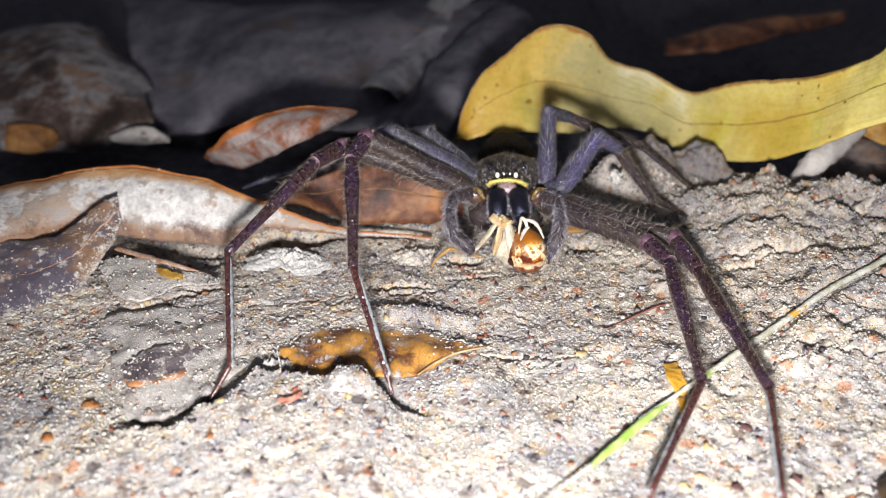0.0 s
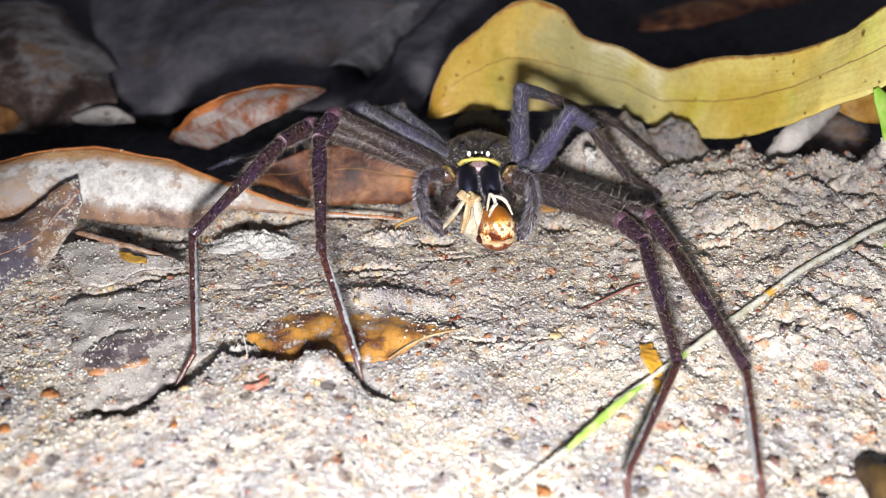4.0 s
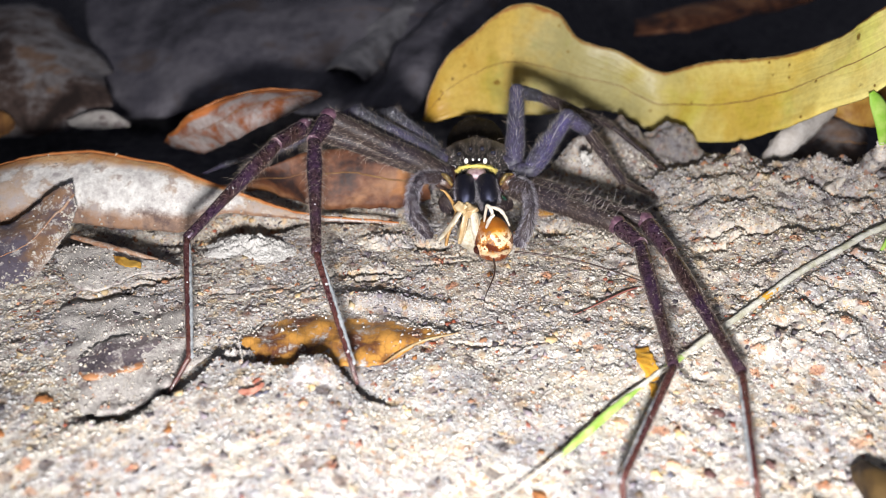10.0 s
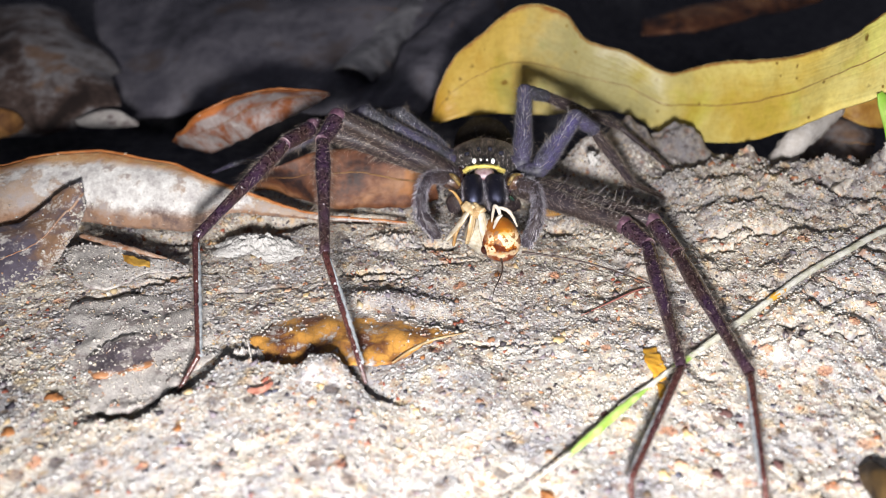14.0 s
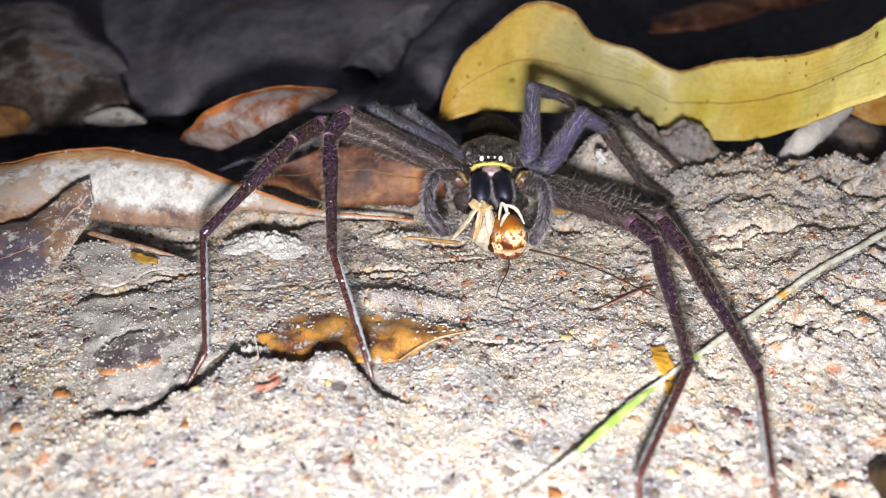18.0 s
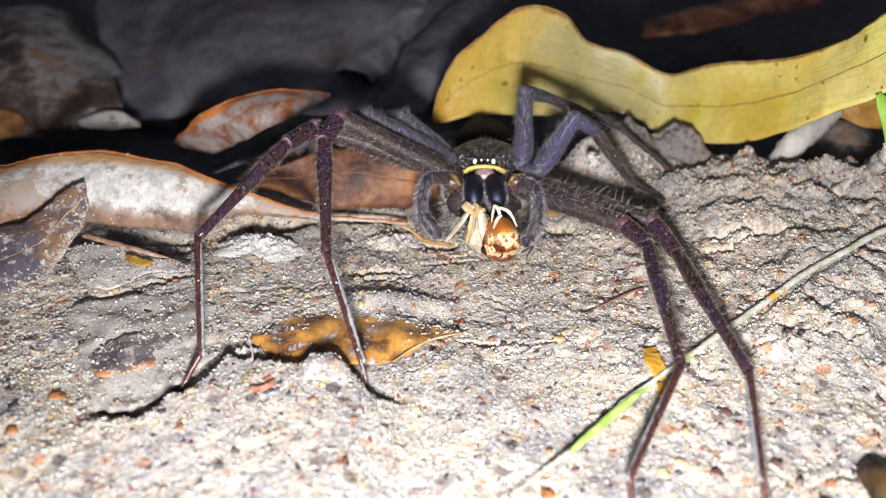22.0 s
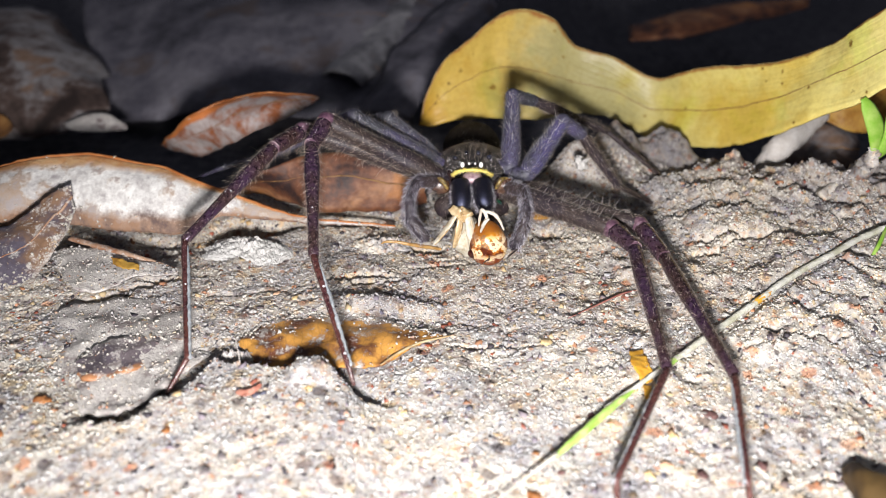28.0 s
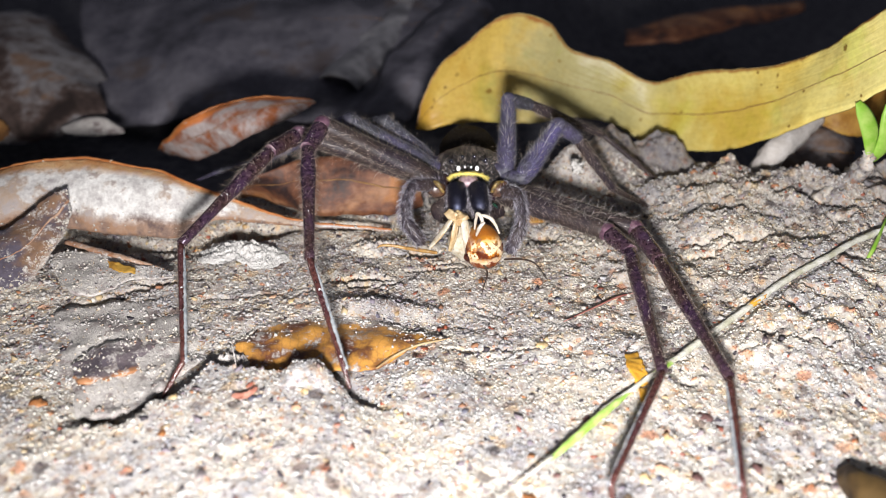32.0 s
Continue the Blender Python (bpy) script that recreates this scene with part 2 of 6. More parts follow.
def leaf_material(name, base, second, dark, patch_scale=160.0, cover=0.0, rough=0.55, rim=None, spots=0.0, patch=0.5, veins=0.35, cover_scale=260.0, soft_edge=0.075, bury=None):
    """A leaf: two tones in patches, fine dark spots, veins across, sand or mould on top (cover), a coloured rim."""
    m, nt, b = nodes_of(name)
    co = coords(nt)
    uv = nt.nodes.new("ShaderNodeUVMap").outputs[0]
    big = noise_tex(nt, co, patch_scale, 5.0, 0.6)
    c = ramp(nt, big, ((patch - soft_edge, base), (patch + soft_edge, second)))
    fine = noise_tex(nt, co, 1400.0, 5.0, 0.7)
    c = mix(nt, c, ramp(nt, fine, ((0.3, (0.62, 0.6, 0.56)), (0.6, (1, 1, 1)))), 0.6, "MULTIPLY")
    wave = node(nt, "ShaderNodeTexWave", Scale=9.0, Distortion=2.5, Detail=3.0)
    wave.inputs["Detail Scale"].default_value = 2.0
    nt.links.new(uv, wave.inputs["Vector"])
    c = mix(nt, c, mix(nt, c, dark, 0.5), ramp(nt, wave.outputs["Fac"], ((0.0, (veins, veins, veins)), (0.12, (0, 0, 0)))))
    if spots:
        v = node(nt, "ShaderNodeTexVoronoi", Scale=230.0)
        nt.links.new(co, v.inputs["Vector"])
        dots = ramp(nt, v.outputs["Distance"], ((spots * 0.6, (1, 1, 1)), (spots, (0, 0, 0))))
        c = mix(nt, c, dark, dots)
    if rim:
        sep = nt.nodes.new("ShaderNodeSeparateXYZ")
        nt.links.new(uv, sep.inputs[0])
        edge = ramp(nt, sep.outputs[1], ((rim[1], (0, 0, 0)), (min(rim[1] + 0.07, 0.99), (1, 1, 1))))
        c = mix(nt, c, rim[0], edge)
    h = fine
    if cover or bury:
        n = noise_tex(nt, co, cover_scale, 8.0, 0.75)
        k = ramp(nt, n, ((0.62 - cover * 0.3, (0, 0, 0)), (0.70 - cover * 0.3, (1, 1, 1))))
        if bury:
            edge = wobble(nt, uv_axis(nt, 1), n, 1.1)
            drift = value_map(nt, edge, bury[1], bury[1] + 0.12) if bury[0] == "top" else ramp(nt, edge, ((bury[1] - 0.12, (1, 1, 1)), (bury[1], (0, 0, 0))))
            k = mix(nt, k, drift, 1.0, "LIGHTEN")
        v = node(nt, "ShaderNodeTexVoronoi", Scale=5200.0)
        nt.links.new(co, v.inputs["Vector"])
        silt = noise_tex(nt, co, 2300.0, 6.0, 0.8)
        c = mix(nt, c, ramp(nt, silt, ((0.30, (0.30, 0.27, 0.26)), (0.46, (0.52, 0.49, 0.46)), (0.62, (0.70, 0.67, 0.62)))), mix(nt, k, (0.85, 0.85, 0.85), 1.0, "MULTIPLY"))
        h = mix(nt, fine, v.outputs["Distance"], k)
    nt.links.new(c, b.inputs["Base Color"])
    b.inputs["Roughness"].default_value = rough
    b.inputs["Specular IOR Level"].default_value = 0.4
    bump(nt, b, h, 0.4, 0.0002)
    return m


def yellow_leaf_material():
    """Golden towards the tip, dull olive at the twist, pale yellow towards the stalk, with the twist's shade and the
    stalk end's light put into the colour; brown edge, freckles and faint side veins.
    """
    m, nt, b = nodes_of("yellow_leaf")
    co = coords(nt)
    soft = noise_tex(nt, co, 130.0, 4.0, 0.6)
    u = wobble(nt, uv_axis(nt, 0), soft, 0.36)
    c = ramp(nt, u, ((0.0, (0.55, 0.37, 0.075)), (0.28, (0.54, 0.385, 0.09)), (0.40, (0.38, 0.335, 0.15)), (0.52, (0.38, 0.34, 0.15)), (0.64, (0.54, 0.45, 0.14)), (0.80, (0.70, 0.58, 0.17)), (1.0, (0.82, 0.73, 0.28))))
    patch = noise_tex(nt, co, 75.0, 5.0, 0.65)
    c = mix(nt, c, mix(nt, c, (0.86, 0.74, 0.46), 1.0, "MULTIPLY"), value_map(nt, patch, 0.48, 0.62))
    c = mix(nt, c, mix(nt, c, (0.86, 0.92, 0.66), 1.0, "MULTIPLY"), value_map(nt, soft, 0.52, 0.66))
    fine = noise_tex(nt, co, 1300.0, 5.0, 0.7)
    c = mix(nt, c, ramp(nt, fine, ((0.32, (0.74, 0.70, 0.60)), (0.58, (1, 1, 1)))), 0.55, "MULTIPLY")
    wave = node(nt, "ShaderNodeTexWave", Scale=7.0, Distortion=9.0, Detail=4.0)
    wave.wave_type, wave.bands_direction = "BANDS", "DIAGONAL"
    nt.links.new(nt.nodes.new("ShaderNodeUVMap").outputs[0], wave.inputs["Vector"])
    c = mix(nt, c, mix(nt, c, (0.80, 0.70, 0.45), 1.0, "MULTIPLY"), ramp(nt, wave.outputs["Fac"], ((0.0, (0.14, 0.14, 0.14)), (0.14, (0, 0, 0)))))
    for scale, size, keep in ((210.0, 0.13, 0.62), (520.0, 0.16, 0.70)):
        v = node(nt, "ShaderNodeTexVoronoi", Scale=scale)
        nt.links.new(co, v.inputs["Vector"])
        dots = ramp(nt, wobble(nt, v.outputs["Distance"], fine, 0.3), ((size * 0.55, (1, 1, 1)), (size, (0, 0, 0))))
        sep = nt.nodes.new("ShaderNodeSeparateColor")
        nt.links.new(v.outputs["Color"], sep.inputs[0])
        dots = mix(nt, dots, value_map(nt, sep.outputs[0], keep, keep + 0.01), 1.0, "MULTIPLY")
        c = mix(nt, c, (0.22, 0.13, 0.02), dots)
    edge = value_map(nt, wobble(nt, uv_axis(nt, 1), noise_tex(nt, co, 420.0, 4.0, 0.7), 0.16), 0.945, 0.99)
    c = mix(nt, c, (0.30, 0.13, 0.03), edge)
    nt.links.new(c, b.inputs["Base Color"])
    b.inputs["Roughness"].default_value = 0.42
    b.inputs["Specular IOR Level"].default_value = 0.45
    bump(nt, b, mix(nt, fine, wave.outputs["Fac"], 0.3), 0.35, 0.0002)
    return m


def pale_leaf_material():
    """White fluffy mould over a brown leaf: bare tan patches, a rusty upper rim and a dark brown lower edge."""
    m, nt, b = nodes_of("weathered_pale_leaf")
    co = coords(nt)
    fine = noise_tex(nt, co, 1500.0, 6.0, 0.75)
    mid = noise_tex(nt, co, 330.0, 6.0, 0.7)
    big = noise_tex(nt, co, 105.0, 5.0, 0.65)
    bare = ramp(nt, mid, ((0.35, (0.20, 0.12, 0.085)), (0.5, (0.36, 0.25, 0.17)), (0.65, (0.30, 0.25, 0.24))))
    white = ramp(nt, wobble(nt, mid, fine, 0.5), ((0.30, (0.36, 0.33, 0.33)), (0.44, (0.56, 0.54, 0.52)), (0.60, (0.80, 0.79, 0.76))))
    worn = value_map(nt, wobble(nt, big, mid, 0.9), 0.49, 0.58)
    c = mix(nt, white, bare, mix(nt, worn, (0.85, 0.85, 0.85), 1.0, "MULTIPLY"))
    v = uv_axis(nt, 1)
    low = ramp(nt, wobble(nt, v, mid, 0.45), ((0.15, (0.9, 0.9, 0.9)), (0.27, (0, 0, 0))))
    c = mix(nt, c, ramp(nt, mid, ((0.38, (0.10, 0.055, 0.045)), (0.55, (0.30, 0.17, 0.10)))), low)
    high = value_map(nt, wobble(nt, v, mid, 0.22), 0.78, 0.90)
    c = mix(nt, c, ramp(nt, mid, ((0.40, (0.44, 0.20, 0.075)), (0.60, (0.52, 0.33, 0.17)))), high)
    nt.links.new(c, b.inputs["Base Color"])
    b.inputs["Roughness"].default_value = 0.8
    b.inputs["Specular IOR Level"].default_value = 0.25
    bump(nt, b, mix(nt, fine, worn, 0.3), 0.7, 0.0003)
    return m


def litter_leaf_material(name, dark, middle, pale, scale, accent):
    """Old leaf in the litter: mould-grey and bare patches at two sizes, with a few coloured stains."""
    m, nt, b = nodes_of(name)
    co = coords(nt)
    big = noise_tex(nt, co, scale, 5.0, 0.6)
    mid = noise_tex(nt, co, scale * 3.1, 5.0, 0.65)
    c = ramp(nt, wobble(nt, big, mid, 0.7), ((0.34, dark), (0.48, middle), (0.66, pale)))
    c = mix(nt, c, accent, mix(nt, value_map(nt, noise_tex(nt, co, scale * 1.7, 3.0), 0.60, 0.68), (0.7, 0.7, 0.7), 1.0, "MULTIPLY"))
    fine = noise_tex(nt, co, 900.0, 5.0, 0.7)
    c = mix(nt, c, ramp(nt, fine, ((0.3, (0.6, 0.6, 0.6)), (0.6, (1, 1, 1)))), 0.6, "MULTIPLY")
    nt.links.new(c, b.inputs["Base Color"])
    b.inputs["Roughness"].default_value = 0.6
    bump(nt, b, mix(nt, fine, mid, 0.5), 0.5, 0.0006)
    return m


def hair_material(name, stops, rough=0.5):
    """Hairs that differ from one to the next."""
    m, nt, b = nodes_of(name)
    g = nt.nodes.new("ShaderNodeNewGeometry")
    nt.links.new(ramp(nt, g.outputs["Random Per Island"], stops), b.inputs["Base Color"])
    b.inputs["Roughness"].default_value = rough
    return m


def plain(name, base, second, scale, rough=0.5, spec=0.5, bumpy=0.3, coat=0.0, sheen=None, distance=0.0001):
    m, nt, b = nodes_of(name)
    co = coords(nt)
    n = noise_tex(nt, co, scale, 6.0, 0.65)
    nt.links.new(ramp(nt, n, ((0.35, base), (0.65, second))), b.inputs["Base Color"])
    b.inputs["Roughness"].default_value = rough
    b.inputs["Specular IOR Level"].default_value = spec
    b.inputs["Coat Weight"].default_value = coat
    b.inputs["Coat Roughness"].default_value = 0.12
    if sheen:
        b.inputs["Specular Tint"].default_value = (*sheen, 1)
    if bumpy:
        bump(nt, b, noise_tex(nt, co, scale * 4, 3.0), bumpy, distance)
    return m


def limb(name, one, two, pale, rough=0.3, spec=0.5, sheen=None):
    """Glossy cuticle that drifts between two tones, with fine pale scuffs and pits."""
    m, nt, b = nodes_of(name)
    co = coords(nt)
    c = ramp(nt, noise_tex(nt, co, 190.0, 4.0, 0.6), ((0.40, one), (0.60, two)))
    n = noise_tex(nt, co, 2100.0, 6.0, 0.75)
    c = mix(nt, c, mix(nt, c, (0.25, 0.22, 0.25), 1.0, "MULTIPLY"), ramp(nt, n, ((0.36, (1, 1, 1)), (0.50, (0, 0, 0)))))
    c = mix(nt, c, pale, ramp(nt, n, ((0.58, (0, 0, 0)), (0.72, (0.7, 0.7, 0.7)))))
    nt.links.new(c, b.inputs["Base Color"])
    b.inputs["Roughness"].default_value = rough
    b.inputs["Specular IOR Level"].default_value = spec
    if sheen:
        b.inputs["Specular Tint"].default_value = (*sheen, 1)
    bump(nt, b, n, 0.5, 0.00010)
    return m


def marbled_head():
    """Amber cuticle with cream blotches and dark brown bands."""
    m, nt, b = nodes_of("amber_cuticle")
    co = coords(nt)
    n = noise_tex(nt, co, 560.0, 4.0, 0.6)
    c = ramp(nt, n, ((0.30, (0.05, 0.010, 0.004)), (0.43, (0.10, 0.020, 0.007)), (0.46, (0.30, 0.09, 0.012)), (0.49, (0.52, 0.20, 0.02)), (0.505, (0.80, 0.60, 0.36)),
                     (0.59, (0.84, 0.68, 0.46)), (0.61, (0.14, 0.03, 0.008))))
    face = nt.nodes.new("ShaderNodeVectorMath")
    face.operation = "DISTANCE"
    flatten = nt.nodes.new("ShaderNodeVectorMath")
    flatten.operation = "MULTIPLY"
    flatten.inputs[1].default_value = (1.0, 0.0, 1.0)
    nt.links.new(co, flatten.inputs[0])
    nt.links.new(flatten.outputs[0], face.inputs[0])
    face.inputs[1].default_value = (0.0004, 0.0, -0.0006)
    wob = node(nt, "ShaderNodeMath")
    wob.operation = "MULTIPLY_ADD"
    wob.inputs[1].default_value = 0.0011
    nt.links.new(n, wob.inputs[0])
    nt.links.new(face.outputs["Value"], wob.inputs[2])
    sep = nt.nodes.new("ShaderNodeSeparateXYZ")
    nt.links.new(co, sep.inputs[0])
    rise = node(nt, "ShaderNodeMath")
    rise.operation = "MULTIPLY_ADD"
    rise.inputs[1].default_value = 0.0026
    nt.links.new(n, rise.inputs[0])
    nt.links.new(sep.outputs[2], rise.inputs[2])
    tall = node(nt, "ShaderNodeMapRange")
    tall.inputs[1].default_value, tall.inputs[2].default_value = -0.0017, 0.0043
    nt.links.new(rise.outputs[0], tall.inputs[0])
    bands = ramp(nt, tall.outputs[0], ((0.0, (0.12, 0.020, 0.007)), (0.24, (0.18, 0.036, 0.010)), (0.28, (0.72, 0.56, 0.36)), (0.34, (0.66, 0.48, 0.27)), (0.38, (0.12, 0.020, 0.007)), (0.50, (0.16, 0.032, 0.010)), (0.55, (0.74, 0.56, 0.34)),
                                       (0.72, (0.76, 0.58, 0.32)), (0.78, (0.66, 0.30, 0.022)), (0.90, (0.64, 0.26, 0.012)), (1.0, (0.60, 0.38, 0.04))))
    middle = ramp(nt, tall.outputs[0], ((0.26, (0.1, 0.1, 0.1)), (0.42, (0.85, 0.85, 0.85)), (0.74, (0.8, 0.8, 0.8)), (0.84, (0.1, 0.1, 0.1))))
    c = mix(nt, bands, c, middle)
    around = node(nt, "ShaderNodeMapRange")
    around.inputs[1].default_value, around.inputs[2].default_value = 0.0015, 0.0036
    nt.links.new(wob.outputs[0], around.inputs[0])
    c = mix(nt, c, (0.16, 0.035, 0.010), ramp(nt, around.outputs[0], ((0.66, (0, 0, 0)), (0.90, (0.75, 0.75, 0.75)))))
    nt.links.new(c, b.inputs["Base Color"])
    b.inputs["Roughness"].default_value = 0.16
    b.inputs["Coat Weight"].default_value = 0.5
    b.inputs["Subsurface Weight"].default_value = 0.2
    b.inputs["Subsurface Radius"].default_value = (1.0, 0.4, 0.12)
    b.inputs["Subsurface Scale"].default_value = 0.0006
    return m


M_SAND = sand_material()
M_GRAIN = grain_material()
M_GRIT = grain_material("grit", GRIT_STOPS)
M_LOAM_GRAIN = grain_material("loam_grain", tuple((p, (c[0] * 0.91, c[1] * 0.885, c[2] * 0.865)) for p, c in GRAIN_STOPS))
M_YELLOW = yellow_leaf_material()
M_YELLOW_DARK = leaf_material("amber_leaf", (0.30, 0.14, 0.02), (0.46, 0.27, 0.05), (0.2, 0.08, 0.02), 260.0)
M_PALE_LEAF = pale_leaf_material()
M_RED_LEAF = leaf_material("red_brown_leaf", (0.30, 0.10, 0.04), (0.42, 0.36, 0.345), (0.14, 0.04, 0.02), 300.0, cover=0.16, rough=0.5, rim=((0.46, 0.15, 0.04), 0.80), patch=0.47, soft_edge=0.09)
M_RUST_LEAF = litter_leaf_material("rust_leaf", (0.025, 0.010, 0.009), (0.14, 0.05, 0.022), (0.32, 0.16, 0.08), 75.0, (0.42, 0.17, 0.045))
M_TAN_LEAF = leaf_material("tan_leaf", (0.60, 0.30, 0.07), (0.15, 0.055, 0.03), (0.12, 0.05, 0.03), 260.0, cover=0.26, rough=0.34, patch=0.52, veins=0.5, cover_scale=520.0, spots=0.16, bury=("top", 0.74), soft_edge=0.06)
M_PURPLE_LEAF = leaf_material("dark_wet_leaf", (0.115, 0.10, 0.13), (0.24, 0.145, 0.09), (0.10, 0.07, 0.08), 210.0, cover=0.28, rough=0.32, patch=0.54, cover_scale=620.0, bury=("bottom", 0.12))
M_SCRAP = leaf_material("leaf_scrap", (0.12, 0.10, 0.12), (0.20, 0.165, 0.175), (0.08, 0.05, 0.06), 300.0, cover=0.28, rough=0.36, rim=((0.40, 0.19, 0.09), 0.84), cover_scale=900.0, bury=("bottom", 0.14))
M_DARK_TIP = leaf_material("blackish_leaf", (0.020, 0.012, 0.008), (0.10, 0.06, 0.02), (0.01, 0.008, 0.006), 300.0, rough=0.6)
M_GREY_LEAF = litter_leaf_material("grey_dead_leaf", (0.042, 0.041, 0.052), (0.105, 0.10, 0.125), (0.21, 0.20, 0.23), 38.0, (0.12, 0.085, 0.07))
M_SLIM_LEAF = litter_leaf_material("pale_grey_leaf", (0.12, 0.118, 0.13), (0.25, 0.245, 0.265), (0.40, 0.39, 0.40), 80.0, (0.20, 0.14, 0.11))
M_BROWN_LEAF = litter_leaf_material("brown_dead_leaf", (0.026, 0.016, 0.013), (0.09, 0.06, 0.05), (0.30, 0.285, 0.29), 58.0, (0.22, 0.11, 0.045))
M_AMBER_LITTER = litter_leaf_material("amber_litter", (0.12, 0.05, 0.02), (0.30, 0.14, 0.04), (0.36, 0.20, 0.07), 90.0, (0.2, 0.1, 0.05))
M_FLAKE = leaf_material("sandy_leaf_flake", (0.22, 0.175, 0.175), (0.36, 0.32, 0.30), (0.25, 0.18, 0.16), 210.0, cover=0.75, rough=0.6)
M_CHITIN = limb("dark_purple_chitin", (0.040, 0.020, 0.042), (0.044, 0.024, 0.022), (0.24, 0.17, 0.19), 0.20, 0.8, (0.9, 0.8, 1.0))
M_SHANK = limb("red_brown_shank", (0.070, 0.026, 0.028), (0.095, 0.034, 0.026), (0.26, 0.16, 0.17), 0.24, 0.7)
M_CHITIN_BROWN = limb("brown_hairy_chitin", (0.040, 0.027, 0.024), (0.026, 0.018, 0.026), (0.24, 0.19, 0.16), 0.5, 0.4)
M_CHITIN_BLUE = limb("slate_blue_chitin", (0.048, 0.048, 0.058), (0.074, 0.064, 0.125), (0.30, 0.30, 0.33), 0.5, 0.4)
M_CHITIN_VIOLET = limb("violet_chitin", (0.052, 0.050, 0.066), (0.082, 0.068, 0.200), (0.30, 0.29, 0.36), 0.45, 0.45, (0.85, 0.8, 1.0))
M_JOINT = plain("mauve_joint", (0.05, 0.020, 0.040), (0.17, 0.09, 0.125), 1500.0, 0.3, 0.6, 0.3)
M_BLACK = plain("black_carapace", (0.008, 0.0075, 0.008), (0.032, 0.029, 0.028), 1900.0, 0.36, 0.5, 1.0)
M_VELVET = plain("black_velvet", (0.014, 0.011, 0.009), (0.032, 0.025, 0.019), 1500.0, 0.8, 0.1, 0.3)
M_JAW = plain("blue_black_jaw", (0.003, 0.003, 0.004), (0.006, 0.005, 0.008), 1500.0, 0.34, 0.8, 0.8, coat=0.25, sheen=(0.55, 0.6, 1.0))
M_HAIR = plain("pale_brown_hair", (0.26, 0.20, 0.15), (0.55, 0.46, 0.38), 900.0, 0.45, 0.5, 0.0)
M_HAIR_FINE = hair_material("grey_brown_hair", ((0.0, (0.028, 0.02, 0.018)), (0.48, (0.085, 0.06, 0.05)), (0.74, (0.40, 0.31, 0.25)), (1.0, (0.95, 0.86, 0.78))))
M_HAIR_DARK = plain("dark_hair", (0.012, 0.010, 0.011), (0.035, 0.03, 0.03), 900.0, 0.4, 0.5, 0.0)
M_RING = plain("pale_pink_membrane", (0.22, 0.13, 0.15), (0.46, 0.36, 0.38), 2200.0, 0.35, 0.5, 0.3)
M_GREEN_TIP = plain("pale_green", (0.24, 0.46, 0.045), (0.54, 0.68, 0.24), 600.0, 0.4, 0.5, 0.3)
M_SPINE = plain("pale_spine", (0.40, 0.38, 0.38), (0.62, 0.60, 0.60), 900.0, 0.4, 0.5, 0.0)
M_PALP_HAIR = hair_material("blue_grey_hair", ((0.0, (0.03, 0.026, 0.036)), (0.45, (0.10, 0.09, 0.13)), (0.75, (0.42, 0.40, 0.46)), (1.0, (0.95, 0.92, 0.96))))
M_HAIR_SLATE = hair_material("slate_hair", ((0.0, (0.025, 0.025, 0.036)), (0.6, (0.085, 0.085, 0.12)), (1.0, (0.48, 0.48, 0.54))))
M_GLINT = plain("green_glint", (0.006, 0.05, 0.02), (0.015, 0.02, 0.05), 1100.0, 0.2, 0.8, 0.1, coat=0.6)
M_CHEEK = limb("mottled_plate", (0.045, 0.028, 0.030), (0.11, 0.055, 0.030), (0.34, 0.26, 0.16), 0.26, 0.6)
M_LOBE = plain("amber_lobe", (0.016, 0.010, 0.010), (0.30, 0.20, 0.05), 2600.0, 0.35, 0.6, 0.4)
M_HAIR_GREY = plain("grey_blue_brush", (0.16, 0.18, 0.20), (0.42, 0.45, 0.47), 1500.0, 0.6, 0.4, 0.3)
M_BAND = plain("yellow_hair", (0.62, 0.50, 0.10), (0.78, 0.68, 0.22), 2500.0, 0.6, 0.3, 0.0)
# White base colour imitates the torch reflected in the eyes.
M_EYE = plain("eye_torch_glare", (0.86, 0.88, 0.9), (0.95, 0.95, 0.95), 900.0, 0.08, 0.9, 0.0, coat=1.0)
M_EYE_DARK = plain("dark_eye", (0.012, 0.012, 0.02), (0.03, 0.03, 0.05), 900.0, 0.06, 0.9, 0.0, coat=1.0)
M_HEAD = marbled_head()
M_EYE_BROWN = plain("brown_eye", (0.035, 0.008, 0.005), (0.07, 0.015, 0.008), 900.0, 0.12, 0.7, 0.0, coat=0.5)
M_CREAM = plain("cream_limb", (0.36, 0.29, 0.18), (0.66, 0.63, 0.54), 700.0, 0.22, 0.6, 0.4)
M_HONEY = plain("honey_limb", (0.34, 0.20, 0.075), (0.58, 0.47, 0.29), 800.0, 0.28, 0.6, 0.4)
M_AMBER = plain("amber_limb", (0.30, 0.15, 0.04), (0.46, 0.28, 0.10), 700.0, 0.35, 0.5, 0.2)
M_SHRED = plain("white_shred", (0.48, 0.42, 0.34), (0.62, 0.57, 0.50), 900.0, 0.5, 0.4, 0.2)
M_FEELER = plain("brown_feeler", (0.020, 0.010, 0.008), (0.07, 0.04, 0.03), 1500.0, 0.4, 0.5, 0.0)
M_STEM = plain("dry_white_stem", (0.46, 0.45, 0.33), (0.80, 0.79, 0.74), 420.0, 0.6, 0.3, 0.6, distance=0.0003)
M_GREEN = plain("fresh_green", (0.20, 0.42, 0.035), (0.36, 0.52, 0.12), 500.0, 0.35, 0.5, 0.2)
